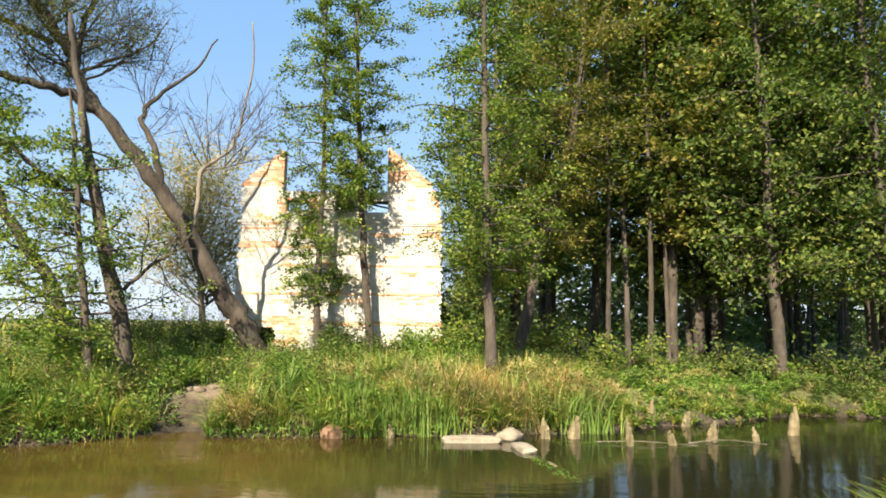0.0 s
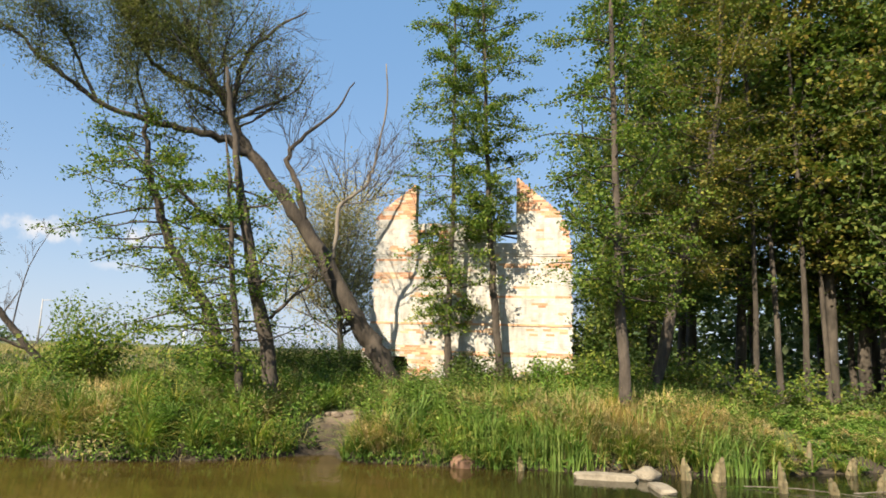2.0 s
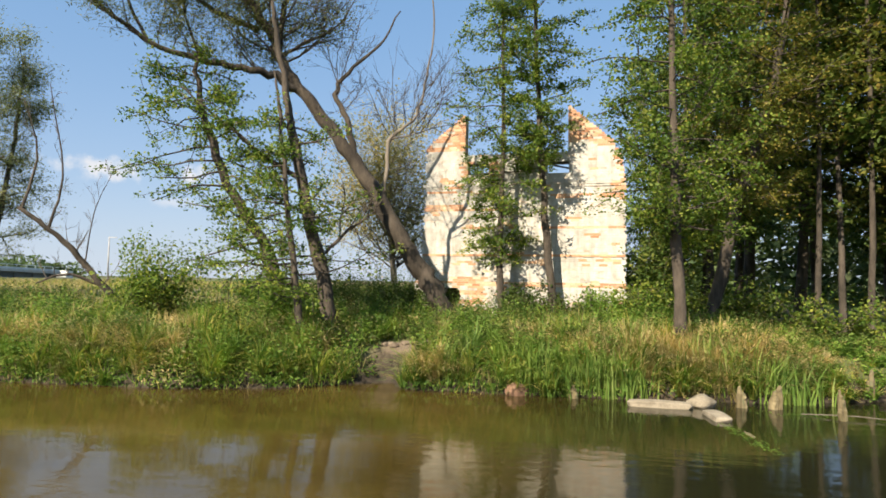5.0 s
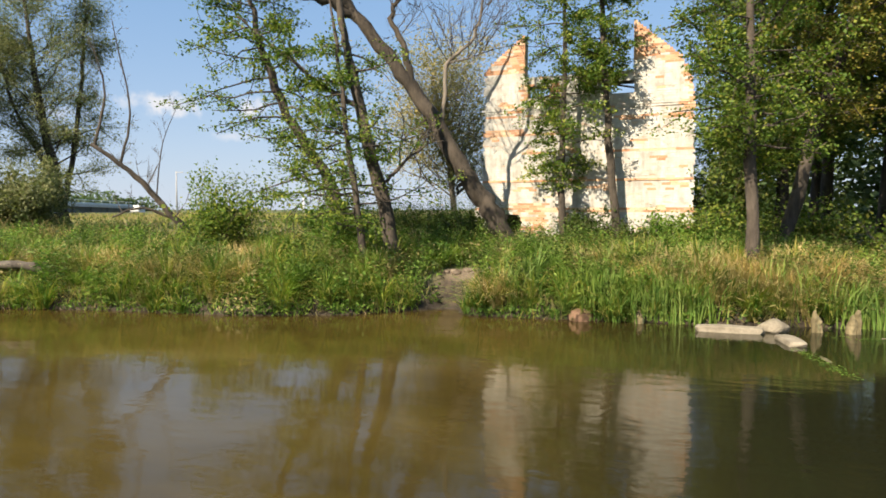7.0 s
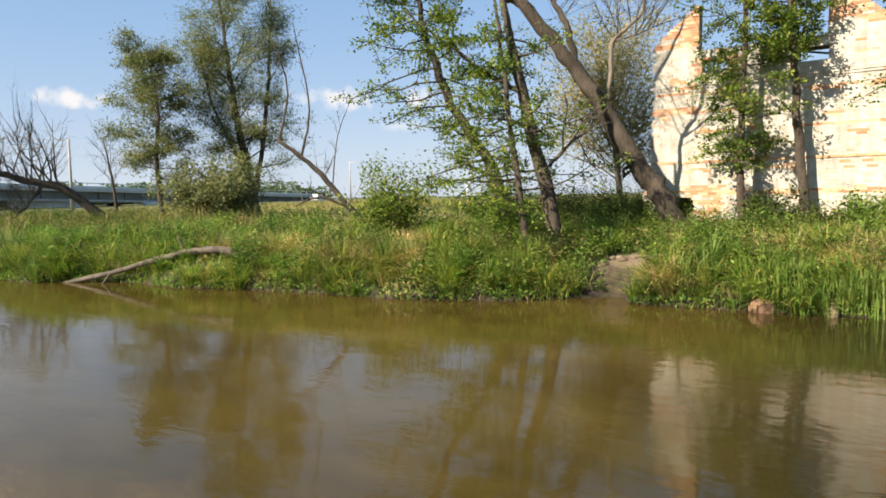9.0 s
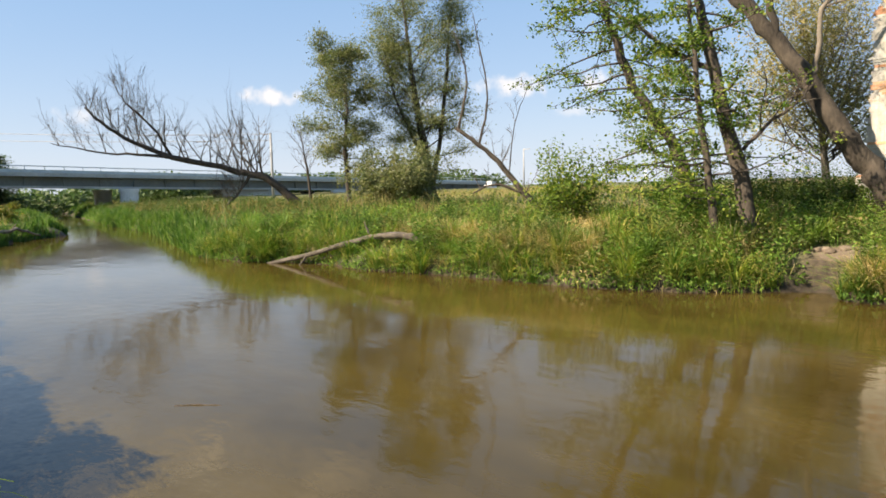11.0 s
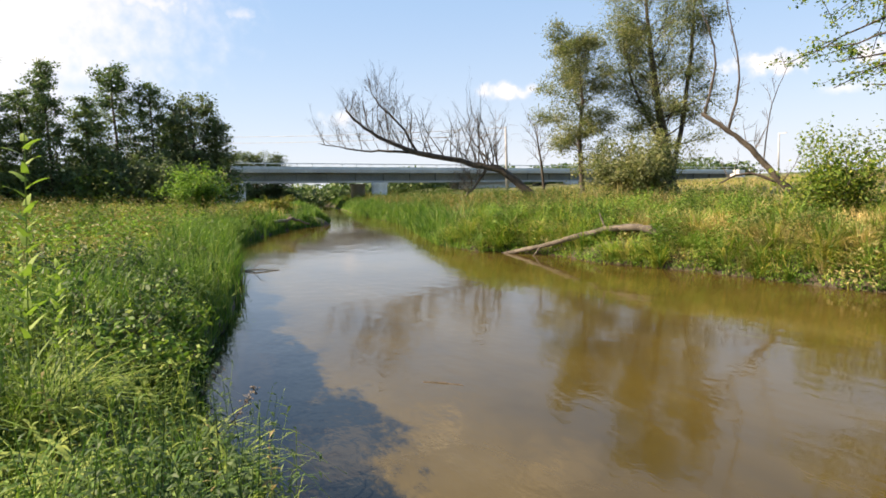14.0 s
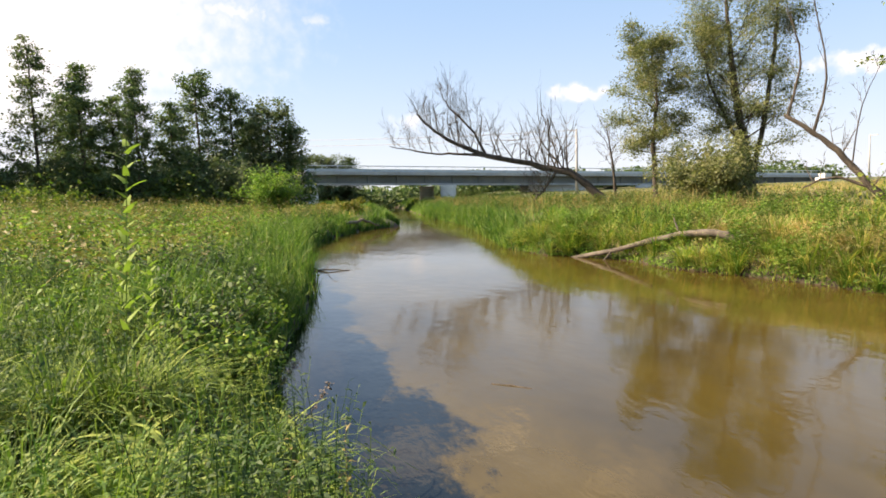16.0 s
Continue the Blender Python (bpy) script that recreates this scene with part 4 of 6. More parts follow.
def woods():
    """The depth of the wood: undergrowth and the trees behind the first rows."""
    rng = np.random.default_rng(78)
    n = 26000
    p = np.column_stack([rng.uniform(-1, 34, n), rng.uniform(20, 42, n), np.zeros(n)])
    keep = (p[:, 1] > 19.5 + np.maximum(0, 3 - p[:, 0])) & (waves(p[:, 0] * 0.6, p[:, 1] * 0.6) > -0.2)
    p = p[keep]
    p[:, 2] = height(p[:, :2]) + rng.uniform(0, 1, len(p)) ** 1.5 * 1.5
    g = Geo()
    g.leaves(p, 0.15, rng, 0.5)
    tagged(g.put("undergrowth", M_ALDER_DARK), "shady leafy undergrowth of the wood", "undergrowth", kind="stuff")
    n = 26000
    p = np.column_stack([rng.uniform(-72, -50, n), rng.uniform(-44, 4, n), np.zeros(n)])
    p = p[p[:, 0] < -51 - 2 * np.sin(p[:, 1] * 0.5)]
    p[:, 2] = height(p[:, :2]) + rng.uniform(0, 1, len(p)) ** 1.3 * (2.2 + 0.9 * np.sin(p[:, 1] * 0.8))
    g = Geo()
    g.leaves(p, 0.32, rng, 0.5)
    tagged(g.put("undergrowth", M_ALDER_DARK), "shady scrub at the foot of the far trees", "undergrowth", kind="stuff")
    n = 40000
    p = np.column_stack([rng.uniform(-118, -104, n), rng.uniform(-80, 110, n), np.zeros(n)])
    p[:, 2] = height(p[:, :2]) + rng.uniform(0, 1, n) * (5.5 + 1.5 * np.sin(p[:, 1] * 0.4) + np.sin(p[:, 1] * 1.1)) * np.where(p[:, 1] > 6, 0.5, 1)
    g = Geo()
    g.leaves(p, 0.8, rng, 0.6)
    tagged(g.put("far_wood", M_PINE), "hazy dark treeline beyond the bridge", "trees", kind="stuff")
    n = 60000
    p = np.column_stack([rng.uniform(2, 75, n), np.zeros(n), np.zeros(n)])
    p[:, 1] = 47 + rng.uniform(0, 7, n) - 0.25 * p[:, 0]
    top = 9 + 2.5 * np.sin(p[:, 0] * 0.9) + 1.6 * np.sin(p[:, 0] * 2.3 + 1)
    p[:, 2] = 0.9 + rng.uniform(0, 1, n) ** 1.7 * top
    g = Geo()
    g.leaves(p, 0.6, rng, 0.6)
    tagged(g.put("far_wood", M_PINE), "dense dark trees at the back of the wood", "trees", kind="stuff")


woods()


def bush(name, label, at, w, h, mat, n=40, clump=14, size=0.09, seed=1, category="bush", group="", bark=None):
    """A bush of many stems from one root."""
    rng = np.random.default_rng(seed)
    o = np.array(gz(at, -0.03))
    e = base(name, o, label, category, group)
    clump, size = max(5, int(clump * 0.7)), size * 1.15
    tw, lv, cs = Geo(), Geo(), []
    for k in range(n):
        a = rng.uniform(0, 6.28)
        d = np.array([math.cos(a) * w, math.sin(a) * w, h * rng.uniform(0.5, 1.4)])
        q = o + np.array([math.cos(a), math.sin(a), 0]) * w * rng.uniform(0, 0.25)
        b = shoot(q, d, math.hypot(w, h) * rng.uniform(0.45, 1.0), 7, rng, 0.14, -0.03)
        tw.tube(b, 0.014, 0.004, 4)
        cs.append(b[2:])
        for s in range(3):
            i = rng.integers(2, 6)
            tb = shoot(b[i], (b[i] - b[i - 1]) / np.linalg.norm(b[i] - b[i - 1]) + rng.normal(0, 0.6, 3), h * 0.3, 4, rng, 0.2, 0)
            tw.tube(tb, 0.006, 0.003, 3)
            cs.append(tb[1:])
    c = np.repeat(np.concatenate(cs), clump, 0)
    c = c + rng.normal(0, 0.09 * h ** 0.5, c.shape)
    c[:, 2] = np.maximum(c[:, 2], o[2] + 0.08)
    lv.leaves(c, size, rng, 0.6)
    tw.put("shoot_mass", bark or M_TWIG, e, "", "stuff", origin=o)
    lv.put("foliage", mat, e, "", "stuff", origin=o)
    return e


bush("bush", "leafy green bush beside the wall corner", (0.75, 20.6), 0.9, 1.4, M_ALDER, 40, 18, 0.09, 61)
bush("bush", "tall dark bush at the wall end", (0.75, 22.3), 0.55, 3.2, M_ALDER_DARK, 44, 22, 0.11, 59)
bush("bush", "low green bush under the alders", (2.9, 21.3), 1.3, 1.4, M_ALDER, 44, 10, 0.09, 62)
bush("bush", "dark bush at the foot of the wall", (-3.0, 20.7), 0.8, 1.25, M_WEED, 40, 10, 0.09, 63)
bush("bush", "sapling bush before the wall", (-0.95, 20.4), 0.5, 1.2, M_HERB, 20, 8, 0.09, 64)
bush("bush", "low bush at the foot of the wall", (-1.7, 20.5), 0.6, 0.8, M_WEED, 24, 8, 0.09, 65)
bush("bush", "undergrowth bush at the edge of the wood", (5.2, 20.2), 1.3, 1.1, M_ALDER, 40, 8, 0.10, 66)
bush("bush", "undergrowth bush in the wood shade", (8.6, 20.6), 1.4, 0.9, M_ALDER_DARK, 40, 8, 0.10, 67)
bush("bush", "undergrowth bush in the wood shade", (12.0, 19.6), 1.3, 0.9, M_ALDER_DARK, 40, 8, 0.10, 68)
bush("shrub", "dark weedy shrub behind the bank alders", (-6.6, 19.4), 1.0, 1.2, M_WEED, 50, 18, 0.08, 69)
bush("shrub", "dark weedy shrub behind the bank alders", (-8.3, 21.5), 1.4, 1.3, M_WEED, 50, 18, 0.08, 70)
bush("shrub", "green shrub at the tree feet", (-8.9, 16.2), 0.8, 1.0, M_HERB, 36, 18, 0.09, 71)
bush("shrub", "leafy shrub beside the leaning snag", (-12.3, 15.2), 0.7, 2.5, M_ALDER, 40, 22, 0.085, 72)
bush("shrub", "green shrub on the bank", (-9.9, 17.2), 0.8, 1.3, M_HERB, 36, 18, 0.09, 73)

# the leaning snag
make_tree("leaning_snag", "bare dead trunk leaning over the bank", on_ground([(-12.85, 15.35), (-13.64, 14.7, 2.1), (-14.26, 14.1, 3.15), (-15.0, 13.35, 3.98)]), 0.11, 0.05, M_WILLOWBARK, None,
          limbs=[([(-13.5, 14.8, 1.95), (-14.15, 14.2, 2.3), (-14.7, 13.7, 2.05)], 0.05, 0.02), ([(-14.55, 13.85, 3.45), (-14.35, 14.05, 5.0), (-14.6, 13.75, 7.3)], 0.04, 0.01), ([(-14.95, 13.4, 3.95), (-14.75, 13.6, 5.4), (-15.0, 13.35, 6.8)], 0.04, 0.01), ([(-13.9, 14.45, 2.6), (-13.8, 14.6, 4.0), (-13.5, 14.9, 5.2)], 0.02, 0.006)],
          nb=7, f0=0.3, blen=(0.5, 1.1), up=0.7, sub=3, limb_nb=4, limb_len=0.7, seed=81, twig_r=0.005, rise=0.08)

# ---- down the river: right bank trees ----
make_tree("leaning_bare_tree", "leafless tree leaning far out over the river", on_ground([(-35.0, 19.4), (-36.0, 17.6, 2.97), (-36.85, 15.8, 3.55), (-38.1, 12.3, 4.5), (-38.8, 10.1, 5.7), (-39.1, 8.9, 6.9)]), 0.26, 0.05, M_BARK, None,
          limbs=[([(-36.4, 16.7, 3.25), (-36.5, 15.9, 2.2), (-36.5, 15.2, 1.6)], 0.10, 0.03), ([(-37.6, 13.6, 4.2), (-38.2, 11.6, 4.4), (-38.7, 9.2, 4.6), (-39.1, 7.2, 5.0)], 0.10, 0.02), ([(-37.9, 12.8, 4.35), (-38.2, 12.0, 5.9), (-38.6, 10.9, 7.1), (-38.8, 10.4, 8.0)], 0.09, 0.02)],
          nb=46, f0=0.22, blen=(2.3, 4.0), up=1.4, rise=0.09, sub=6, limb_nb=16, limb_len=2.0, seed=82, twig_r=0.0075, shape="cone", bias=(0, -0.55, 0.4), wob=0.12)
make_tree("bare_tree", "small leafless tree by the river", on_ground([(-36.6, 20.7), (-36.7, 20.5, 3.6), (-36.9, 20.2, 5.9)]), 0.10, 0.02, M_BARK, None, nb=18, f0=0.35, blen=(1.0, 1.8), up=0.9, sub=4, seed=83, twig_r=0.009)
make_tree("poplar_tree", "slender willow with grey-green leaves", on_ground([(-33.7, 21.6), (-33.85, 21.5, 4.6), (-33.7, 21.6, 7.5), (-33.95, 21.3, 10.4)]), 0.16, 0.04, M_BARK, M_WILLOW, nb=40, f0=0.22, blen=(1.5, 2.6), up=0.4, rise=0.0, clump=64, leaf_size=0.165, spread=0.26, aspect=0.32, seed=84, sparse=0.9)
make_tree("willow_tree", "tall airy willow with several grey stems", on_ground([(-31.5, 26.3), (-31.9, 25.9, 5.0), (-32.3, 25.4, 9.5), (-32.5, 25.0, 14.5)]), 0.30, 0.05, M_BARK, M_WILLOW,
          limbs=[([(-31.6, 26.2, 2.2), (-31.2, 26.9, 6.5), (-31.0, 27.3, 11.0), (-31.0, 27.5, 14.0)], 0.16, 0.04), ([(-31.9, 25.9, 4.0), (-32.8, 24.6, 7.5), (-33.2, 24.0, 10.8)], 0.12, 0.03)],
          nb=44, f0=0.25, blen=(2.2, 3.8), up=0.45, rise=0.02, limb_nb=14, limb_len=2.1, clump=66, leaf_size=0.16, spread=0.36, aspect=0.32, seed=85, sparse=0.9)
bush("willow_bush", "round olive willow bush at the tree foot", (-29.3, 22.2), 1.9, 3.3, M_WILLOW, 80, 30, 0.13, 86, bark=M_BARK)

# ---- left bank wood and far trees ----
def wood_tree(x, y, top, leaf, label, seed, shape, blen, sparse=1.0, f0=0.16):
    return make_tree("far_alder", label, on_ground([(x, y), (x + 0.1, y + 0.2, 5), (x, y, top - 0.7)]), 0.2, 0.04, M_SHADEDBARK, leaf, nb=70, f0=f0, blen=blen, up=0.1, sub=5, clump=9, leaf_size=0.24, spread=0.24, wob=0.22, seed=seed, shape=shape, group="wood across the meadow", sparse=sparse)


lw = [wood_tree(-56.6, -13.4, 12.8, M_PINE, "dark pointed alder of the wood across the meadow", 91, "cone", (2.1, 3.7)),
      wood_tree(-57.9, -5.1, 12.8, M_PINE, "tall dark alder of the wood across the meadow", 92, "cone", (2.4, 4.2)),
      wood_tree(-58.1, 0.5, 9.9, M_AIRY, "rounder light green tree at the wood edge", 94, "oval", (2.1, 3.3))]
wood_tree(-55.8, -16.3, 14.5, M_AIRY, "thin airy tall tree of the wood", 93, "cone", (1.9, 3.2), 0.6, 0.3)
for k, (b, x, y, s, sz) in enumerate(((0, -57.3, -9.6, 0.92, 1.0), (1, -58.1, -2.4, 0.85, 0.9), (1, -58, 2.4, 0.8, 0.66), (0, -61, -7.4, 1.0, 0.82), (0, -60, -11.8, 1.0, 0.85), (1, -61, -15.0, 1.0, 0.85), (0, -55, -20, 1.0, 1.1), (0, -64, -1, 1.1, 0.75), (1, -57, -25, 1.1, 1.1), (2, -100, 9.5, 1.5, 0.8), (0, -102, 12.5, 1.2, 0.64), (2, -96, 4.5, 1.5, 0.75), (1, -99, 1.0, 1.3, 0.66))):
    t = copy_thing(lw[b], Matrix.Translation(gz((x, y), -0.05)) @ Matrix.Rotation(k * 1.9, 4, "Z"))
    t.scale = (s, s, sz)
bush("bush", "round light green bush on the meadow edge", (-43.5, 0.55), 1.0, 3.0, M_HERB, 66, 20, 0.13, 95)
bush("bush", "green bush before the dark wood", (-48, -13.6), 2.2, 1.6, M_ALDER, 50, 12, 0.2, 96)
bush("bush", "yellowing bush before the dark wood", (-54, -2.2), 2.0, 4.6, M_AIRY, 60, 12, 0.22, 97)
bush("bush", "bush below the bridge abutment", (-46.5, 5.0), 1.8, 0.9, M_AUTUMN, 40, 10, 0.15, 98)


# ---- the bridge down the river ----
BR_AZ, BR_D = radians(97), 80.0
BR_O = np.array([-math.sin(BR_AZ), math.cos(BR_AZ), 0]) * BR_D
BR_U = np.array([math.cos(BR_AZ), math.sin(BR_AZ), 0])          # along the deck, the way it falls
BR_RZ = math.atan2(BR_U[1], BR_U[0])


def deck_z(s):
    return 5.84 - 0.0228 * s


def bridge_box(bm, s0, s1, off0, off1, top0, top1):
    """A long box along the deck: s0..s1 along, off0..off1 away from the viewer, heights below deck level."""
    back = np.array([-math.sin(BR_AZ), math.cos(BR_AZ), 0])
    vs = []
    for s in (s0, s1):
        for o, t in ((off0, top0), (off1, top0), (off1, top1), (off0, top1)):
            p = BR_O + BR_U * s + back * o
            vs.append(bm.verts.new((p[0], p[1], deck_z(s) + t)))
    a, b = vs[:4], vs[4:]
    for k in range(4):
        bm.faces.new((a[k], a[(k + 1) % 4], b[(k + 1) % 4], b[k]))
    bm.faces.new(a[::-1])
    bm.faces.new(b)
    bmesh.ops.recalc_face_normals(bm, faces=bm.faces)


def build_bridge():
    br = base("road_bridge", (0, 0, 0), "long grey girder bridge over the river", "bridge")
    for nm, s0, s1, o0, o1, t0, t1, mt, lab in (("deck", 14.5, 100, -0.5, 9.5, -0.35, -0.75, M_CONCRETE, "pale concrete deck edge"),
                                                ("girder", 14.5, 100, 0.3, 0.75, -0.76, -1.75, M_GIRDER, "dark steel girder"),
                                                ("girder", 14.5, 100, 8.3, 8.75, -0.76, -1.75, M_GIRDER, ""),
                                                ("soffit", 14.5, 100, 0.76, 8.29, -0.9, -1.1, M_GIRDER, ""),
                                                ("flange", 14.5, 100, 0.05, 1.0, -1.752, -2.0, M_CONCRETE, "light lower flange"),
                                                ("parapet", 14.5, 100, -0.3, -0.15, -0.347, -0.02, M_RAIL, "blue-grey metal parapet")):
        bm = bmesh.new()
        bridge_box(bm, s0, s1, o0, o1, t1, t0)
        part(nm, bm, mt, br, lab)
    bm = bmesh.new()
    bridge_box(bm, 14.5, 100, -0.28, -0.18, 0.30, 0.40)
    rail = part("handrail", bm, M_RAIL, br)
    girder = [o for o in br.children if o.name.startswith("girder")][0]
    for k in range(45):
        s = 14.8 + k * 1.9
        bm = bmesh.new()
        bridge_box(bm, s, s + 0.08, -0.27, -0.19, -0.022, 0.302)
        part("post", bm, M_RAIL, rail)
        if k % 2 == 0:
            bm = bmesh.new()
            bridge_box(bm, s, s + 0.12, 0.12, 0.298, -1.75, -0.77)
            part("stiffener", bm, M_GIRDER, girder)
    for s, r in ((33.0, 1.0), (64.0, 1.0)):
        for off in (-0.3, 7.5):
            p = BR_O + BR_U * s + np.array([-math.sin(BR_AZ), math.cos(BR_AZ), 0]) * off
            top = deck_z(s) - 2.005
            bm = bmesh.new()
            z0 = ground_z(p[0], p[1]) - 0.6
            bmesh.ops.create_cone(bm, cap_ends=True, segments=28, radius1=r, radius2=r, depth=top - 0.35 - z0, matrix=Matrix.Translation((p[0], p[1], (top - 0.35 + z0) / 2)))
            pier = part("pier", bm, M_PIER, br, "round white concrete pier")
            bm = bmesh.new()
            bmesh.ops.create_cone(bm, cap_ends=True, segments=28, radius1=r * 1.12, radius2=r * 1.12, depth=0.348, matrix=Matrix.Translation((p[0], p[1], top - 0.175)))
            part("cap", bm, M_PIER, pier)
    for s0, s1 in ((11.5, 16.0), (96, 101)):
        bm = bmesh.new()
        bridge_box(bm, s0, s1, -0.8, 9.8, -4.8, -2.02)
        bridge_box(bm, s0 - 1.5 if s0 < 20 else s1, s0 if s0 < 20 else s1 + 1.5, -0.8, 9.8, -4.8, -0.1)
        part("abutment", bm, M_PIER, br, "pale concrete abutment")


build_bridge()


def pole(name, label, az, d, z1, r, mat, head=None, category="pole", arm=False):
    a = radians(az)
    x, y = -math.sin(a) * d, math.cos(a) * d
    z0 = ground_z(x, y) - 0.1
    e = base(name, (x, y, z0), label, category)
    bm = bmesh.new()
    bmesh.ops.create_cone(bm, cap_ends=True, segments=10, radius1=r, radius2=r * 0.7, depth=z1 - z0, matrix=Matrix.Translation((0, 0, (z1 - z0) / 2)))
    part("mast", bm, mat, e, "", True)
    if head:
        bm = bmesh.new()
        box(bm, (0, -r - 0.1, z1 - z0 - head / 2), (0.55, 0.2, head), a, 0.04)
        part("signal_head", bm, M_DARK, e, "dark signal head")
    if arm:
        bm = bmesh.new()
        box(bm, (0.7, 0, z1 - z0 - 0.15), (1.6, 0.1, 0.12), 0, 0.02)
        part("arm", bm, mat, e)


pole("utility_pole", "tall grey pole beside the bridge", 63.6, 78.0, 8.9, 0.17, M_POLE)
pole("lamp_pole", "thin grey pole beyond the field", 42.36, 120.0, 9.0, 0.14, M_POLE, arm=True)
pole("railway_signal", "white railway signal mast with dark head", 36.6, 125.0, 6.1, 0.2, M_SIGNAL, 1.3, "signal")
pole("lamp_pole", "thin pale pole beyond the field", 38.6, 150.0, 6.5, 0.12, M_POLE)
pole("marker_post", "white mast beyond the field", 32.4, 125.0, 5.0, 0.16, M_SIGNAL)
pole("lamp_pole", "thin pale pole beyond the field", 19.6, 150.0, 4.2, 0.12, M_POLE)


def wires():
    """Two slack power lines in the distance."""
    for k in range(2):
        g = Geo()
        t = np.linspace(0, 1, 14)
        a, b = np.array([-110.0, -8.0, 11.4 - 0.9 * k]), np.array([-69.86, 34.68, 8.8 - 0.7 * k])
        p = a + (b - a) * t[:, None]
        p[:, 2] -= 4 * t * (1 - t) * 0.5
        g.tube(p, 0.03, 0.035, 4)
        tagged(g.put("power_line", M_POLE), "thin grey power line in the distance", "power line", "power lines")


pole("utility_pole", "far grey pole carrying power lines", 94.16, 110.3, 11.5, 0.17, M_POLE)
wires()


def white_shed():
    """A pale low shed wall that shows below the deck."""
    e = base("white_shed", gz((-88, 40)), "low white shed seen below the bridge", "shed")
    bm = bmesh.new()
    box(bm, (0, 0, 1.0), (3, 9, 2.0), 0, 0.05)
    part("wall", bm, M_PIER, e)
    bm = bmesh.new()
    box(bm, (0, 0, 2.1), (3.4, 9.4, 0.19), 0, 0.03)
    part("roof", bm, M_CONCRETE, e)


white_shed()


# ---- in and at the water ----
def log_thing():
    rng = np.random.default_rng(3)
    pts = bend([(-20.0, 9.3, -0.12), (-18.1, 10.0, 0.32), (-16.2, 10.75, 0.80), (-14.75, 11.2, 0.93), (-14.45, 11.4, 0.72)], 18, rng, 0.02)
    o = pts[0]
    e = base("fallen_log", o, "grey fallen log slanting from bank into water", "log")
    g = Geo()
    g.tube(pts, 0.06, 0.11, 10, 0.12, rng)
    g.put("stem", M_LOG, e, smooth=True, origin=o)
    for k, (i, d) in enumerate(((4, (0.1, -0.5, -0.6)), (9, (-0.3, 0.1, 0.5)))):
        g = Geo()
        g.tube(shoot(pts[i], d, 0.5, 5, rng, 0.15), 0.04, 0.015, 6)
        g.put("stub", M_LOG, e, origin=o)


log_thing()


def pile(x, y, h, r, seed, lean=0.04):
    rng = np.random.default_rng(seed)
    o = np.array([x, y, 0.0])
    e = base("wooden_pile", o, "weathered old wooden pile rising from the water", "pile", "row of old piles")
    a = rng.uniform(0, 6.28)
    top = o + np.array([math.cos(a) * lean, math.sin(a) * lean, h])
    g = Geo()
    n = 9
    for k in range(3):          # split, eroded staves
        b = a + k * 2.1
        off = np.array([math.cos(b), math.sin(b), 0]) * r * 0.38
        hh = h * (1.0, 0.78, 0.62)[k] * rng.uniform(0.92, 1.05)
        p = np.array([o + off + (0, 0, -0.45), o + off + (0, 0, 0.0), o + off * 0.95 + (top - o) * hh / h * 0.5, o + off * 0.75 + (top - o) * hh / h * 0.85, o + off * 0.6 + (top - o) * hh / h])
        g.tube(bend(p, n, rng, 0.006), r * 0.72, r * (0.25, 0.38, 0.42)[k], 8, 0.14, rng)
    ob = new("shaft", g.mesh("shaft", M_POST, False))
    ob.data.transform(Matrix.Translation(-Vector(o)))
    ob.parent = e


for k, (x, y, h, r) in enumerate(((2.09, 13.55, 0.42, 0.13), (2.68, 13.6, 0.46, 0.16), (3.57, 12.8, 0.56, 0.10), (4.75, 15.3, 0.70, 0.14), (4.42, 12.95, 0.28, 0.10), (5.55, 15.35, 0.38, 0.13), (5.35, 13.4, 0.45, 0.13), (6.24, 13.45, 0.30, 0.09), (7.42, 14.3, 0.62, 0.15), (-0.98, 13.45, 0.26, 0.12))):
    pile(x, y, h * 0.92, r * 0.85, 200 + k)


def rock(name, label, c, s, rz, seed, mat=None, rounded=False):
    bm = bmesh.new()
    if rounded:
        bmesh.ops.create_icosphere(bm, subdivisions=3, radius=0.55)
    else:
        bmesh.ops.create_cube(bm, size=1.0)
        bmesh.ops.subdivide_edges(bm, edges=bm.edges, cuts=5, use_grid_fill=True)
    for v in bm.verts:
        if rounded:
            v.co = Vector(v.co) + noise.noise_vector(Vector(v.co) * 2.0 + Vector((seed, 0, 0))) * 0.13
            v.co = Vector((v.co.x * s[0], v.co.y * s[1], v.co.z * s[2]))
            continue
        v.co = Vector(v.co) * (1 - 0.34 * v.co.length) * 1.22 + noise.noise_vector(Vector(v.co) * 2.2 + Vector((seed, 0, 0))) * 0.06
        v.co = Vector((v.co.x * s[0], v.co.y * s[1], v.co.z * s[2]))
    ob = part(name, bm, mat or M_STONE, None)
    ob.matrix_world = pose(c[0], c[1], c[2], 0, 0, rz)
    tagged(ob, label, name.replace("_", " "))


rock("stone_slab", "long pale stone slab lying at the water edge", (0.62, 13.05, 0.03), (1.15, 0.3, 0.17), 3, 1)
rock("stone_block", "pale rounded stone block at the water edge", (1.38, 13.4, 0.07), (0.5, 0.45, 0.28), 20, 2, None, True)
rock("stone_slab", "pale flat stone lying in shallow water", (1.52, 12.3, 0.01), (0.3, 0.75, 0.15), 12, 3)
rock("boulder", "rusty brown boulder at the foot of the bank", (-2.1, 13.38, 0.07), (0.42, 0.34, 0.33), 30, 4, M_RUSTY, True)
rock("stone_block", "small stone block under the leaning willow", (-5.7, 19.3, 1.3), (0.55, 0.4, 0.6), 15, 5)
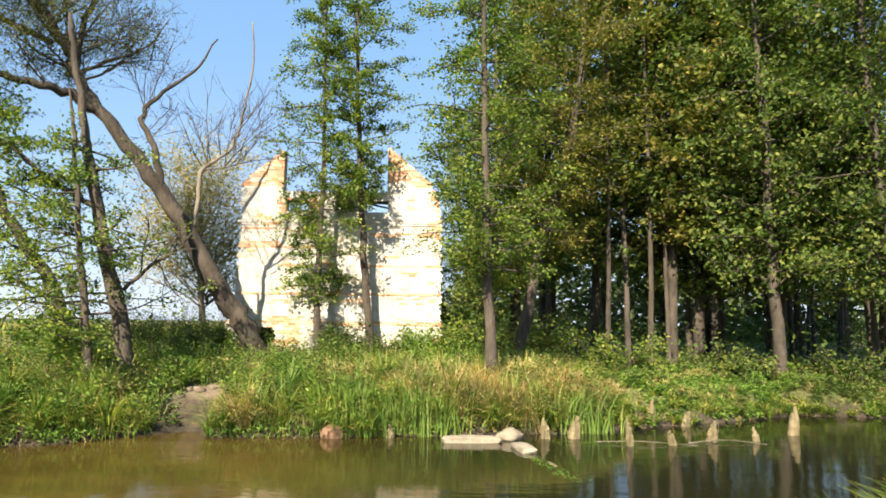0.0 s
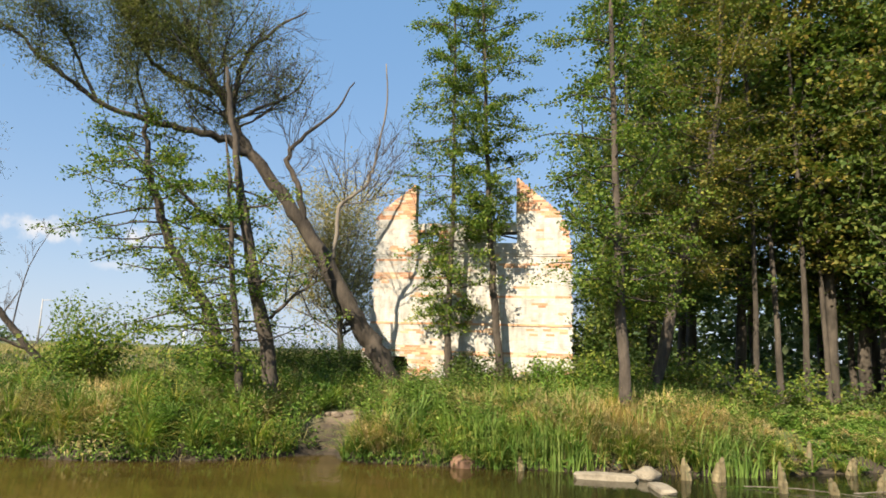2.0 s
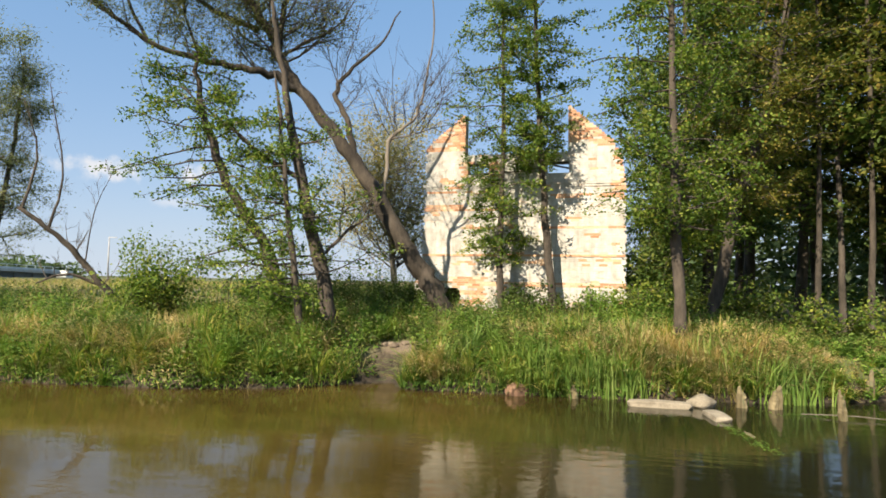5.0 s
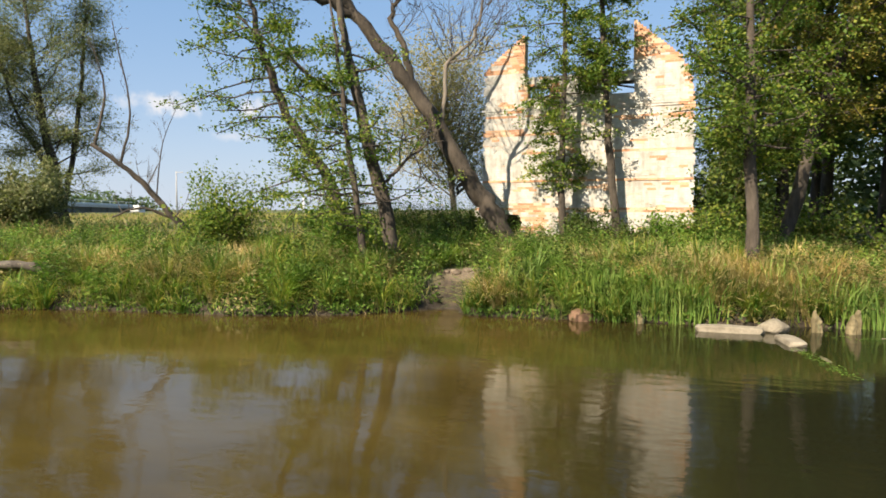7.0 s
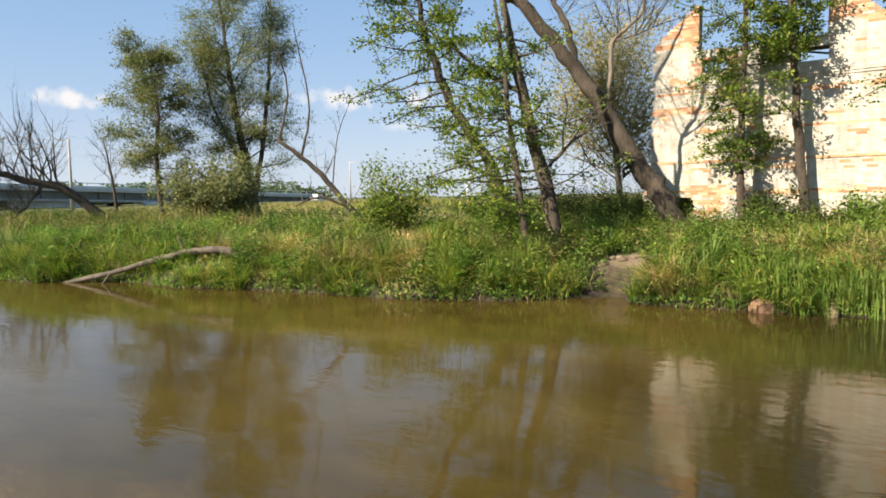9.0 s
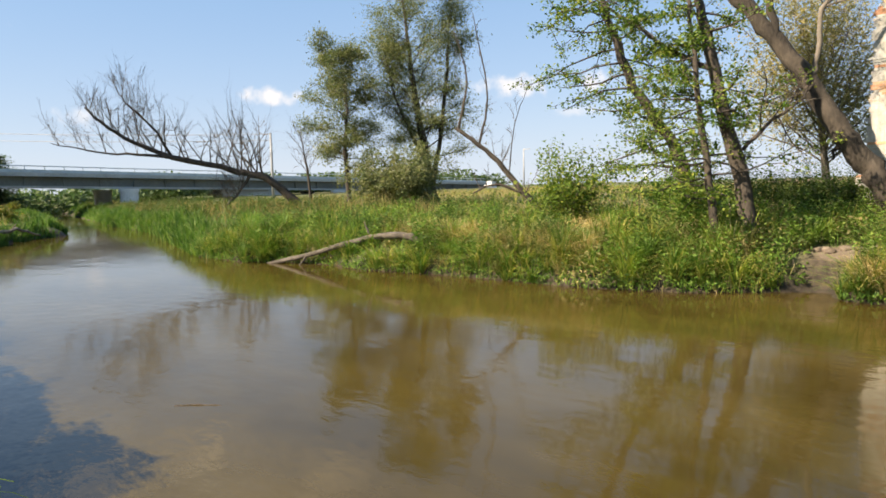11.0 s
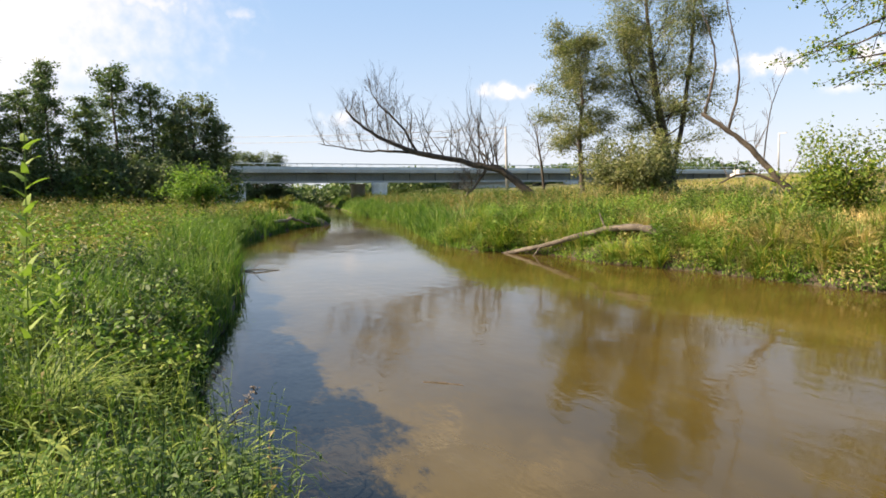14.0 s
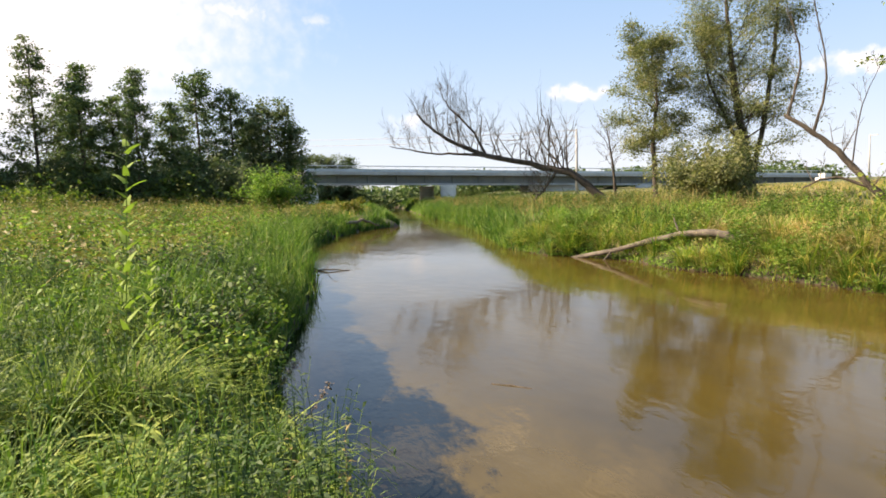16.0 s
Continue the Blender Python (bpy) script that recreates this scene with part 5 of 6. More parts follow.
rock("stone_slab", "low mossy stone in the shallows", (1.9, 10.9, -0.06), (0.3, 1.5, 0.12), 8, 6, M_POST)
for k in range(7):
    r_ = np.random.default_rng(300 + k)
    x, y = -5.2 + r_.uniform(-0.35, 0.35), 14.75 + r_.uniform(0, 0.6)
    rock("earth_clod", "dry clod of bare earth in the bank cut", (x, y, ground_z(x, y) + 0.02), (r_.uniform(0.1, 0.28), r_.uniform(0.1, 0.25), r_.uniform(0.06, 0.14)), r_.uniform(0, 180), k, M_EARTH, True)


def hanging_roots():
    """Fine roots that hang out of the washed-out brink."""
    rng = np.random.default_rng(41)
    g = Geo()
    for k in range(14):
        x = -5.8 + 1.1 * rng.random()
        g.tube(shoot((x, 13.98 + 0.1 * rng.random(), 0.62), (0.1, -0.25, -1), rng.uniform(0.2, 0.5), 5, rng, 0.25), 0.009, 0.003, 4)
    tagged(g.put("roots", M_BARK), "thin bare roots hanging from the earth brink", "roots", kind="stuff")


hanging_roots()


def driftwood(pts, r, label, seed, mat=None):
    rng = np.random.default_rng(seed)
    g = Geo()
    p = bend(pts, 9, rng, r * 0.3)
    g.tube(p, r, r * 0.4, 7, 0.1, rng)
    if mat is None:
        g.tube(shoot(p[3], (0.2, 0.3, 0.3), 0.5, 4, rng), r * 0.4, r * 0.2, 5)
    tagged(g.put("driftwood", mat or M_DEADWOOD), label, "driftwood", "driftwood")


driftwood([(3.0, 13.1, 0.02), (3.9, 13.0, 0.05), (4.9, 12.9, 0.0)], 0.011, "thin stick caught between the piles", 1)
driftwood([(4.8, 13.2, 0.0), (5.6, 13.3, 0.05), (6.3, 13.1, 0.0)], 0.010, "thin stick caught between the piles", 2)
driftwood([(-20.0, 1.2, 0.0), (-19.7, 1.6, 0.05), (-19.5, 2.2, 0.0)], 0.03, "pale driftwood caught at the reed edge", 3)
driftwood([(-7.18, 2.25, -0.008), (-6.96, 2.51, 0.0), (-6.65, 2.72, -0.008)], 0.016, "dark sunken twig in the shallows", 5, M_WETEARTH)
driftwood([(-38, 4.2, 0.5), (-39, 5.4, 0.7), (-40.2, 6.6, 0.3)], 0.12, "dark driftwood branch on the spit", 4)



# ---- grass, reeds and herbs ----
def scatter(n, x0, x1, y0, y1, rng, test):
    p = np.column_stack([rng.uniform(x0, x1, n), rng.uniform(y0, y1, n)])
    p = p[test(p)]
    return np.column_stack([p, height(p) - 0.02])


def far_bank(p, lo, hi):
    d = dist_to(FAR, p)
    by_log = (dist_to(np.array([(-20.2, 9.2), (-14.6, 11.1)]) + np.array([0.1, -0.15]), p) < 0.2)
    return (p[:, 1] > line_y(FAR, p[:, 0])) & (d > lo) & (d < hi) & (gully(p) < 0.3) & ~by_log


def near_bank(p, lo, hi):
    d = dist_to(NEAR, p)
    return (p[:, 1] < line_y(NEAR, p[:, 0])) & (d > lo) & (d < hi)


def low_growth(p):
    """Plants stay short on the low shore by the piles."""
    return 1 - 0.62 * np.clip((p[:, 0] - 2.8) / 1.6, 0, 1)


def tufted(p, k, s, rng):
    """Gathers scattered places into tufts."""
    q = np.repeat(p, k, 0)
    q[:, :2] += rng.normal(0, s, (len(q), 2))
    q[:, 2] = height(q[:, :2]) - 0.02
    return q


def stuff(name, geo, mat, label, category):
    tagged(geo.put(name, mat), label, category, kind="stuff")


def mounds(name, mat, label, spots, r0, r1, n, size, rng, aspect=0.42):
    """Low leafy domes of herbs."""
    out = []
    for x, y in spots:
        r = rng.uniform(r0, r1) * (0.5 if x > 3 else 1.0)
        a, u = rng.uniform(0, 6.28, n), rng.random(n)
        rho, hz = np.sqrt(u) * r, np.sqrt(1 - u * 0.9) * r * rng.uniform(0.7, 1.3)
        c = np.column_stack([x + np.cos(a) * rho, y + np.sin(a) * rho])
        out.append(np.column_stack([c, np.maximum(height(c), 0) + hz * rng.uniform(0.55, 1.08, n)]))
    g = Geo()
    g.leaves(np.concatenate(out), size, rng, 0.6, aspect)
    stuff(name, g, mat, label, "herbs")


def build_mounds():
    rng = np.random.default_rng(19)
    def pick(n, test, *b):
        p = np.column_stack([rng.uniform(b[0], b[1], n * 12), rng.uniform(b[2], b[3], n * 12)])
        return p[test(p)][:n]
    for nm, mt, lab, n, size in (("herb_mounds", M_HERB, "leafy green herb mounds on the far bank", 60, 0.11), ("dark_herb_mounds", M_WEED, "dark nettle mounds on the far bank", 60, 0.10), ("dry_herb_mounds", M_DRY, "brownish dry herb mounds on the far bank", 40, 0.10), ("fresh_herb_mounds", M_REED, "bright green herb mounds on the far bank", 34, 0.10)):
        mounds(nm, mt, lab, pick(n, lambda p: far_bank(p, 0.05, 5.0), -23, 14, 8, 22), 0.25, 0.62, 190, size, rng)
    mounds("meadow_mounds", M_WEED, "weedy mounds in the near meadow", pick(130, lambda p: near_bank(p, 0.8, 30), -40, -9, -20, 5), 0.35, 0.9, 170, 0.15, rng)
    mounds("meadow_herb_mounds", M_HERB, "leafy mounds in the near meadow", pick(90, lambda p: near_bank(p, 0.8, 30), -36, -9, -20, 5), 0.3, 0.85, 170, 0.15, rng)
    mounds("meadow_dry_mounds", M_DRY, "faded brown mounds in the near meadow", pick(80, lambda p: near_bank(p, 1.5, 30), -45, -11, -22, 5), 0.35, 0.85, 170, 0.14, rng)


def build_grass():
    rng = np.random.default_rng(9)
    patch = lambda p, s, o: waves(p[:, 0] * s + o, p[:, 1] * s)
    # far bank: a mixed fringe
    p = tufted(scatter(11000, -24, 16, 8, 24, rng, lambda p: far_bank(p, 0.02, 6.5)), 6, 0.10, rng)
    dry = patch(p, 0.9, 2.0) + 0.5 * (p[:, 0] > -0.5) * (p[:, 0] < 4) - 0.5 * (p[:, 0] > 4.5) + rng.normal(0, 0.25, len(p)) > -0.02
    dF = dist_to(FAR, p[:, :2])
    hh = low_growth(p) * (0.27 + 0.2 * np.exp(-dF / 1.2)) * (1 + 0.7 * waves(p[:, 0] * 1.9 + 3, p[:, 1] * 2.1))
    g = Geo()
    g.blades(p[~dry], hh[~dry], 0.018, rng, 0.7)
    stuff("bank_grass", g, M_GRASS, "tangled green grass on the far bank", "grass")
    g = Geo()
    g.blades(p[dry], hh[dry] * 1.05, 0.016, rng, 0.8)
    stuff("dry_grass", g, M_DRY, "straw-coloured dry grass on the far bank", "grass")
    # leafy herbs in drifts, by kind
    for nm, mt, lab, n, off, h, size in (("bank_herbs", M_HERB, "leafy green herbs on the far bank", 5200, 5.0, 0.62, 0.15), ("bank_nettles", M_WEED, "dark green nettles on the far bank", 3000, 11.0, 0.7, 0.14), ("fresh_herbs", M_SEDGE, "fresh light green herbs on the far bank", 2600, 17.0, 0.5, 0.14), ("withered_herbs", M_BROWNHERB, "withered brown herbs on the far bank", 1900, 23.0, 0.65, 0.10)):
        p = scatter(n * 7, -24, 16, 8, 24, rng, lambda p: far_bank(p, 0.0, 6.5) & (waves(p[:, 0] * 1.15 + off, p[:, 1] * 1.35 + off) > 0.14))[:n]
        g = Geo()
        g.leafy_stems(p, low_growth(p) * h * (1 + 0.55 * waves(p[:, 0] * 1.3, p[:, 1] * 1.6)), 12, size, rng, 0.36)
        stuff(nm, g, mt, lab, "herbs")
    # arching grass tussocks, by kind; those at the brink hang over the water
    for nm, mt, lab, n, h, arch, lo, hi in (("grass_tussocks", M_GRASS, "arching green grass tussocks on the far bank", 300, 0.72, 1.1, 0.0, 4.5), ("fresh_tussocks", M_SEDGE, "bright yellow-green tussocks on the far bank", 150, 0.78, 1.2, 0.0, 3.0), ("brink_tussocks", M_GRASS, "long grass tussocks hanging over the brink", 150, 0.85, 1.5, 0.0, 0.45), ("faded_tussocks", M_DRY, "faded tussocks on the far bank", 190, 0.7, 1.2, 0.1, 5.0)):
        p = scatter(n * 60, -24, 14, 8, 23, rng, lambda p: far_bank(p, lo, hi))[:n]
        g = Geo()
        g.tussock(p, 60, low_growth(p) * h * rng.uniform(0.6, 1.25, len(p)), 0.019, rng, arch)
        stuff(nm, g, mt, lab, "grass")
    # growth that covers the bank's face down to the water
    n = 40000
    seg = np.linalg.norm(np.diff(FAR[9:26], axis=0), axis=1) ** 0.75
    i = 9 + rng.choice(len(seg), n, p=seg / seg.sum())
    u = rng.random(n)
    c = FAR[i] + (FAR[i + 1] - FAR[i]) * u[:, None]
    c[:, 1] += rng.uniform(-0.12, 0.75, n)
    c = c[(gully(c) < 0.3) & (waves(c[:, 0] * 2.1, c[:, 1] * 0.7) > -0.45)]
    zz = np.maximum(height(c), 0) * rng.uniform(0.1, 1.15, len(c)) + rng.uniform(0.02, 0.22, len(c))
    zz = np.where((c[:, 0] < -15.0) & (c[:, 0] > -20.6), np.minimum(zz, 0.05 + 0.13 * (c[:, 0] + 20.6) * rng.random(len(c))), zz)
    g = Geo()
    g.leaves(np.column_stack([c, zz]), 0.11, rng, 1.2, 0.3, 0.5)
    stuff("bank_cover", g, M_HERB, "hanging herbs covering the bank face", "herbs")
    # overhanging fringe at the far water line
    p = tufted(scatter(9000, -20, 8, 8, 18, rng, lambda p: far_bank(p, 0.0, 0.7)), 5, 0.07, rng)
    g = Geo()
    g.blades(p, 0.42 * low_growth(p), 0.02, rng, 1.5)
    stuff("hanging_grass", g, M_GRASS, "long grass hanging over the water edge", "grass")
    # reed clumps before the wall and at the piles
    q = []
    for x, y, n, s in ((-1.7, 13.6, 260, 0.35), (-0.2, 13.75, 200, 0.28), (-0.75, 13.7, 60, 0.2), (3.0, 14.25, 150, 0.3), (1.8, 14.3, 90, 0.3), (-3.4, 13.5, 60, 0.3)):
        c = np.column_stack([rng.normal(x, s, n), rng.normal(y, s * 0.35, n)])
        q.append(np.column_stack([c, np.maximum(height(c), -0.1) - 0.03]))
    g = Geo()
    g.blades(np.concatenate(q), 0.88, 0.03, rng, 0.38)
    stuff("reeds", g, M_SEDGE, "upright green reeds along the far bank", "reeds")
    # pale straw tussocks that droop towards the water
    q = []
    for x, y, n, s in ((0.5, 14.6, 260, 0.45), (1.5, 14.5, 260, 0.4), (0.9, 15.4, 200, 0.5), (2.4, 15.2, 260, 0.5), (3.4, 15.6, 160, 0.6), (1.9, 16.3, 160, 0.6), (0.2, 15.6, 160, 0.5), (-0.6, 14.6, 120, 0.35), (6.3, 16.7, 120, 0.5), (-3.9, 13.5, 120, 0.2), (-9.8, 12.4, 130, 0.4), (-11.8, 12.0, 130, 0.45), (-13.2, 12.3, 130, 0.5), (-10.6, 13.6, 110, 0.5), (-2.2, 15.2, 90, 0.4), (-15.2, 12.2, 120, 0.5)):
        c = np.column_stack([rng.normal(x, s, n), rng.normal(y, s * 0.6, n)])
        c = c[far_bank(c, 0.0, 9)]
        q.append(np.column_stack([c, height(c) - 0.02]))
    g = Geo()
    q = np.concatenate(q)[::4]
    g.tussock(q, 32, 0.64 * low_growth(q), 0.015, rng, 1.35)
    stuff("straw_tussocks", g, M_STRAW, "drooping pale straw tussocks on the far bank", "grass")
    # yellow leaves adrift in a line
    t = rng.random(150)
    c = np.column_stack([1.55 + 0.45 * t + rng.normal(0, 0.07, 150), 11.7 - 1.8 * t + rng.normal(0, 0.1, 150), np.full(150, 0.006)])
    c = np.concatenate([c, np.column_stack([rng.normal(3.1, 0.35, 90), rng.normal(13.1, 0.12, 90), np.full(90, 0.006)])])
    a = rng.uniform(0, 6.28, len(c))
    u, w = np.column_stack([np.cos(a), np.sin(a), 0 * a]) * 0.028, np.column_stack([-np.sin(a), np.cos(a), 0 * a]) * 0.017
    g = Geo()
    g.v.append(np.stack([c - u, c - w, c + u, c + w], 1).reshape(-1, 3))
    g.f.append(np.arange(4 * len(c)).reshape(-1, 4))
    stuff("floating_leaves", g, M_HERB, "small yellow leaves floating on the water", "leaves")
    # far bank meadow behind the fringe
    p = tufted(scatter(9000, -60, 10, 10, 75, rng, lambda p: far_bank(p, 5.0, 60) & ~((p[:, 0] > -6) & (p[:, 1] > 21))), 4, 0.22, rng)
    dry = patch(p, 0.3, 1.0) + rng.normal(0, 0.3, len(p)) + 0.55 * (np.hypot(p[:, 0], p[:, 1]) > 27) > 0.3
    w = 0.016 + 0.0007 * np.hypot(p[:, 0], p[:, 1])
    g = Geo()
    g.blades(p[~dry], 0.5, w[~dry], rng, 0.6)
    stuff("meadow_grass", g, M_GRASS, "tall green meadow grass", "grass")
    g = Geo()
    g.blades(p[dry], 0.55, w[dry], rng, 0.6)
    stuff("meadow_dry_grass", g, M_DRY, "tall faded meadow grass", "grass")
    # river bank further down, both sides
    p = tufted(scatter(9000, -110, -17, 0, 40, rng, lambda p: far_bank(p, 0.0, 9.0)), 5, 0.16, rng)
    g = Geo()
    rr = np.hypot(p[:, 0], p[:, 1])
    late = (dist_to(FAR, p[:, :2]) > 2.2 + 1.2 * waves(p[:, 0] * 0.4, p[:, 1] * 0.4)) & (rng.random(len(p)) < 0.85)
    hh = np.where(rr > 45, 0.55, 0.8) * (1 + 0.45 * waves(p[:, 0] * 0.9, p[:, 1] * 0.9))
    g = Geo()
    g.blades(p[~late], hh[~late], 0.014 + 0.0006 * rr[~late], rng, 0.45)
    stuff("river_reeds", g, M_REED, "lush green reeds along the lower river", "reeds")
    g = Geo()
    g.blades(p[late], hh[late] * 1.1, 0.013 + 0.0006 * rr[late], rng, 0.6)
    stuff("river_weeds", g, M_BROWNHERB, "brownish late-summer weeds behind the reeds", "weeds")
    q = scatter(16000, -110, -20, 5, 45, rng, lambda p: far_bank(p, 1.0, 14.0) & (waves(p[:, 0] * 0.5, p[:, 1] * 0.6) > 0.0))[:2600]
    g = Geo()
    g.leafy_stems(q, 0.8, 10, 0.22, rng, 0.4)
    stuff("river_herbs", g, M_WEED, "leafy herb drifts along the lower river", "herbs")
    for line, x0, x1, n in ((NEAR, -47, -29, 1500), (FAR, -64, -22, 2200)):
        c = np.column_stack([rng.uniform(x0, x1, n * 3), np.zeros(n * 3)])
        c[:, 1] = line_y(line, c[:, 0]) + (1 if line is FAR else -1) * rng.uniform(-0.15, 1.1, n * 3) ** 1.0
        c = c[waves(c[:, 0] * 0.9, c[:, 1] * 0.6) > -0.35]
        c = np.column_stack([c, np.maximum(height(c), -0.05) - 0.02])
        g = Geo()
        g.blades(c, 0.62 * (1 + 0.4 * waves(c[:, 0] * 1.3, c[:, 1])), 0.045, rng, 0.5)
        stuff("edge_reeds", g, M_REED, "dense green reeds at the brink of the lower river", "reeds")
    # brown weeds along the field edge
    p = tufted(scatter(900, -14, -5.5, 19, 27, rng, lambda p: far_bank(p, 5, 40)), 14, 0.16, rng)
    p[:, 2] += rng.uniform(0.1, 1.15, len(p))
    g = Geo()
    g.leaves(p, 0.07, rng, 1.0)
    stuff("tall_weeds", g, M_WEED, "dark seeded weeds on the field edge", "weeds")

    q = scatter(30000, -11.5, -5.4, 19.6, 23.5, rng, lambda p: (p[:, 1] > 19.9 + 0.5 * np.sin(p[:, 0] * 1.7)))[:1100]
    g = Geo()
    g.leafy_stems(q, 1.45 * (1 + 0.25 * waves(q[:, 0] * 1.5, q[:, 1])), 16, 0.12, rng, 0.3, 0.08)
    stuff("weed_hedge", g, M_WEED, "hedge of dark tall weeds on the field edge", "weeds")
    # near bank
    near = lambda lo, hi, x0=-60, x1=-1.2: (lambda p: near_bank(p, lo, hi) & (np.hypot(p[:, 0], p[:, 1]) > 2.0) & (p[:, 0] > x0) & (p[:, 0] < x1))
    p = tufted(scatter(4200, -14, -0.8, -9, 1.5, rng, near(0.0, 9)), 8, 0.07, rng)
    g = Geo()
    g.blades(p, 0.34 * (1 + 0.6 * waves(p[:, 0] * 1.4 + 2, p[:, 1] * 1.8)), 0.014, rng, 0.9)
    stuff("near_grass", g, M_SHADEDHERB, "tangled sunlit grass on the near bank", "grass")
    for nm, mt, lab, n, off, h, k, size, asp in (("near_herbs", M_SHADEDHERB, "dense leafy herbs on the near bank", 3400, 3.0, 0.46, 15, 0.085, 0.2), ("near_dark_herbs", M_SHADEDDARK, "dark leafy herbs on the near bank", 2400, 9.0, 0.62, 15, 0.085, 0.24), ("near_fresh_herbs", M_SHADEDFRESH, "light green fresh herbs on the near bank", 2000, 15.0, 0.4, 15, 0.075, 0.18), ("near_withered_herbs", M_BROWNHERB, "withered brown herbs on the near bank", 110, 21.0, 0.55, 12, 0.08, 0.3)):
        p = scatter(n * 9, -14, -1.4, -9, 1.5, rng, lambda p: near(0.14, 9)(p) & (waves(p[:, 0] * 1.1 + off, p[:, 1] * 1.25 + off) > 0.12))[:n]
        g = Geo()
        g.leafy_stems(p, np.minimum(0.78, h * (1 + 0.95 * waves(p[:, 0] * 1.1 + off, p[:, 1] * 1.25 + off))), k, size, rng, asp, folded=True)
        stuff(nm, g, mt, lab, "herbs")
    for nm, mt, lab, n, h, arch, x0 in (("near_tussocks", M_SHADEDHERB, "arching green grass tussocks on the near bank", 130, 0.62, 1.3, -13), ("near_pale_tussocks", M_SHADEDFRESH, "pale broad-bladed tussocks on the near bank", 64, 0.7, 1.4, -9)):
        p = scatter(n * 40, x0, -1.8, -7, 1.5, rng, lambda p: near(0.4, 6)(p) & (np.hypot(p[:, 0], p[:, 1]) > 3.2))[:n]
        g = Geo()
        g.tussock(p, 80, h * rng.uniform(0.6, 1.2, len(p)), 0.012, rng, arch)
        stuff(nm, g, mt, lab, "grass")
    # trodden short turf where the camera stands
    p = scatter(13000, -3.4, 8, -7, 6, rng, lambda p: near_bank(p, 0.0, 12))
    g = Geo()
    g.blades(p, 0.13, 0.012, rng, 0.9)
    stuff("trodden_turf", g, M_GRASS, "short trodden turf on the near bank", "grass")
    p = tufted(scatter(5200, -34, -7.6, -3, 8, rng, near(0.0, 1.9)), 6, 0.09, rng)
    g = Geo()
    g.blades(p, 0.72 * (1 + 0.4 * waves(p[:, 0] * 0.8, p[:, 1] * 1.5)), 0.022, rng, 0.45)
    stuff("near_reeds", g, M_REED, "dense bright reeds along the near water edge", "reeds")
    p = tufted(scatter(5000, -120, -33, 0, 30, rng, lambda p: near_bank(p, 0.0, 7.0)), 5, 0.2, rng)
    g = Geo()
    g.blades(p, 0.62 * (1 + 0.4 * waves(p[:, 0] * 0.7, p[:, 1] * 0.7)), 0.014 + 0.0006 * np.hypot(p[:, 0], p[:, 1]), rng, 0.5)
    stuff("river_reeds", g, M_REED, "green reeds on the spit and lower bank", "reeds")
    p = tufted(scatter(9000, -65, -9, -40, 8, rng, near(1.8, 60, -70, -8)), 4, 0.18, rng)
    dry = patch(p, 0.35, 4.0) + rng.normal(0, 0.35, len(p)) > 0.28
    w = 0.014 + 0.0007 * np.hypot(p[:, 0], p[:, 1])
    g = Geo()
    g.blades(p[~dry], 0.62, w[~dry], rng, 0.6)
    stuff("meadow_grass", g, M_GRASS, "tall green grass of the near meadow", "grass")
    g = Geo()
    g.blades(p[dry], 0.68, w[dry], rng, 0.6)
    stuff("meadow_dry_grass", g, M_DRY, "tall pale grass of the near meadow", "grass")
    p = scatter(26000, -30, -5, -16, 2, rng, near(0.3, 14, -32, -6))
    p[:, 2] += rng.uniform(0.2, 0.8, len(p))
    g = Geo()
    g.leaves(p, 0.085, rng, 0.6, 0.26)
    stuff("meadow_herbs", g, M_HERB, "leafy herbs between the meadow grass", "herbs")
    for nm, mt, lab, n, off, h in (("meadow_weeds", M_BROWNHERB, "brown seeding weeds in the near meadow", 2000, 2.0, 1.15), ("meadow_nettles", M_WEED, "dark nettles in the near meadow", 1500, 8.0, 1.0), ("meadow_tall_herbs", M_HERB, "tall leafy herbs in the near meadow", 1700, 14.0, 0.85)):
        p = scatter(n * 9, -42, -9, -24, 5, rng, lambda p: near_bank(p, 1.6, 30) & (waves(p[:, 0] * 0.8 + off, p[:, 1] * 0.8 + off) > 0.05))[:n]
        g = Geo()
        g.leafy_stems(p, h, 12, 0.18, rng, 0.32)
        stuff(nm, g, mt, lab, "herbs")
    # the point of the near bank upstream
    c = np.column_stack([rng.normal(4.55, 0.24, 16), rng.normal(6.2, 0.2, 16)])
    c = np.column_stack([c, np.maximum(height(c), -0.1) - 0.02])
    g = Geo()
    g.tussock(c, 70, 0.82, 0.016, rng, 0.9)
    stuff("near_reeds", g, M_GRASS, "grass tussock on the near bank point", "grass")


build_grass()
build_mounds()


for k, (x, y, w_, h_) in enumerate(((-6.7, -0.75, 0.5, 0.55), (-7.7, -1.0, 0.6, 0.75), (-8.7, -0.65, 0.55, 0.7), (-9.9, -0.8, 0.6, 0.75), (-8.2, -2.0, 0.6, 0.6), (-11.2, -1.6, 0.7, 0.7))):
    bush("leafy_herb", "bushy dark green herb on the near bank", (x, y), w_, h_, (M_SHADEDHERB, M_SHADEDDARK)[k % 2], 40, 11, 0.06, 500 + k, "herb", "herbs of the near bank")


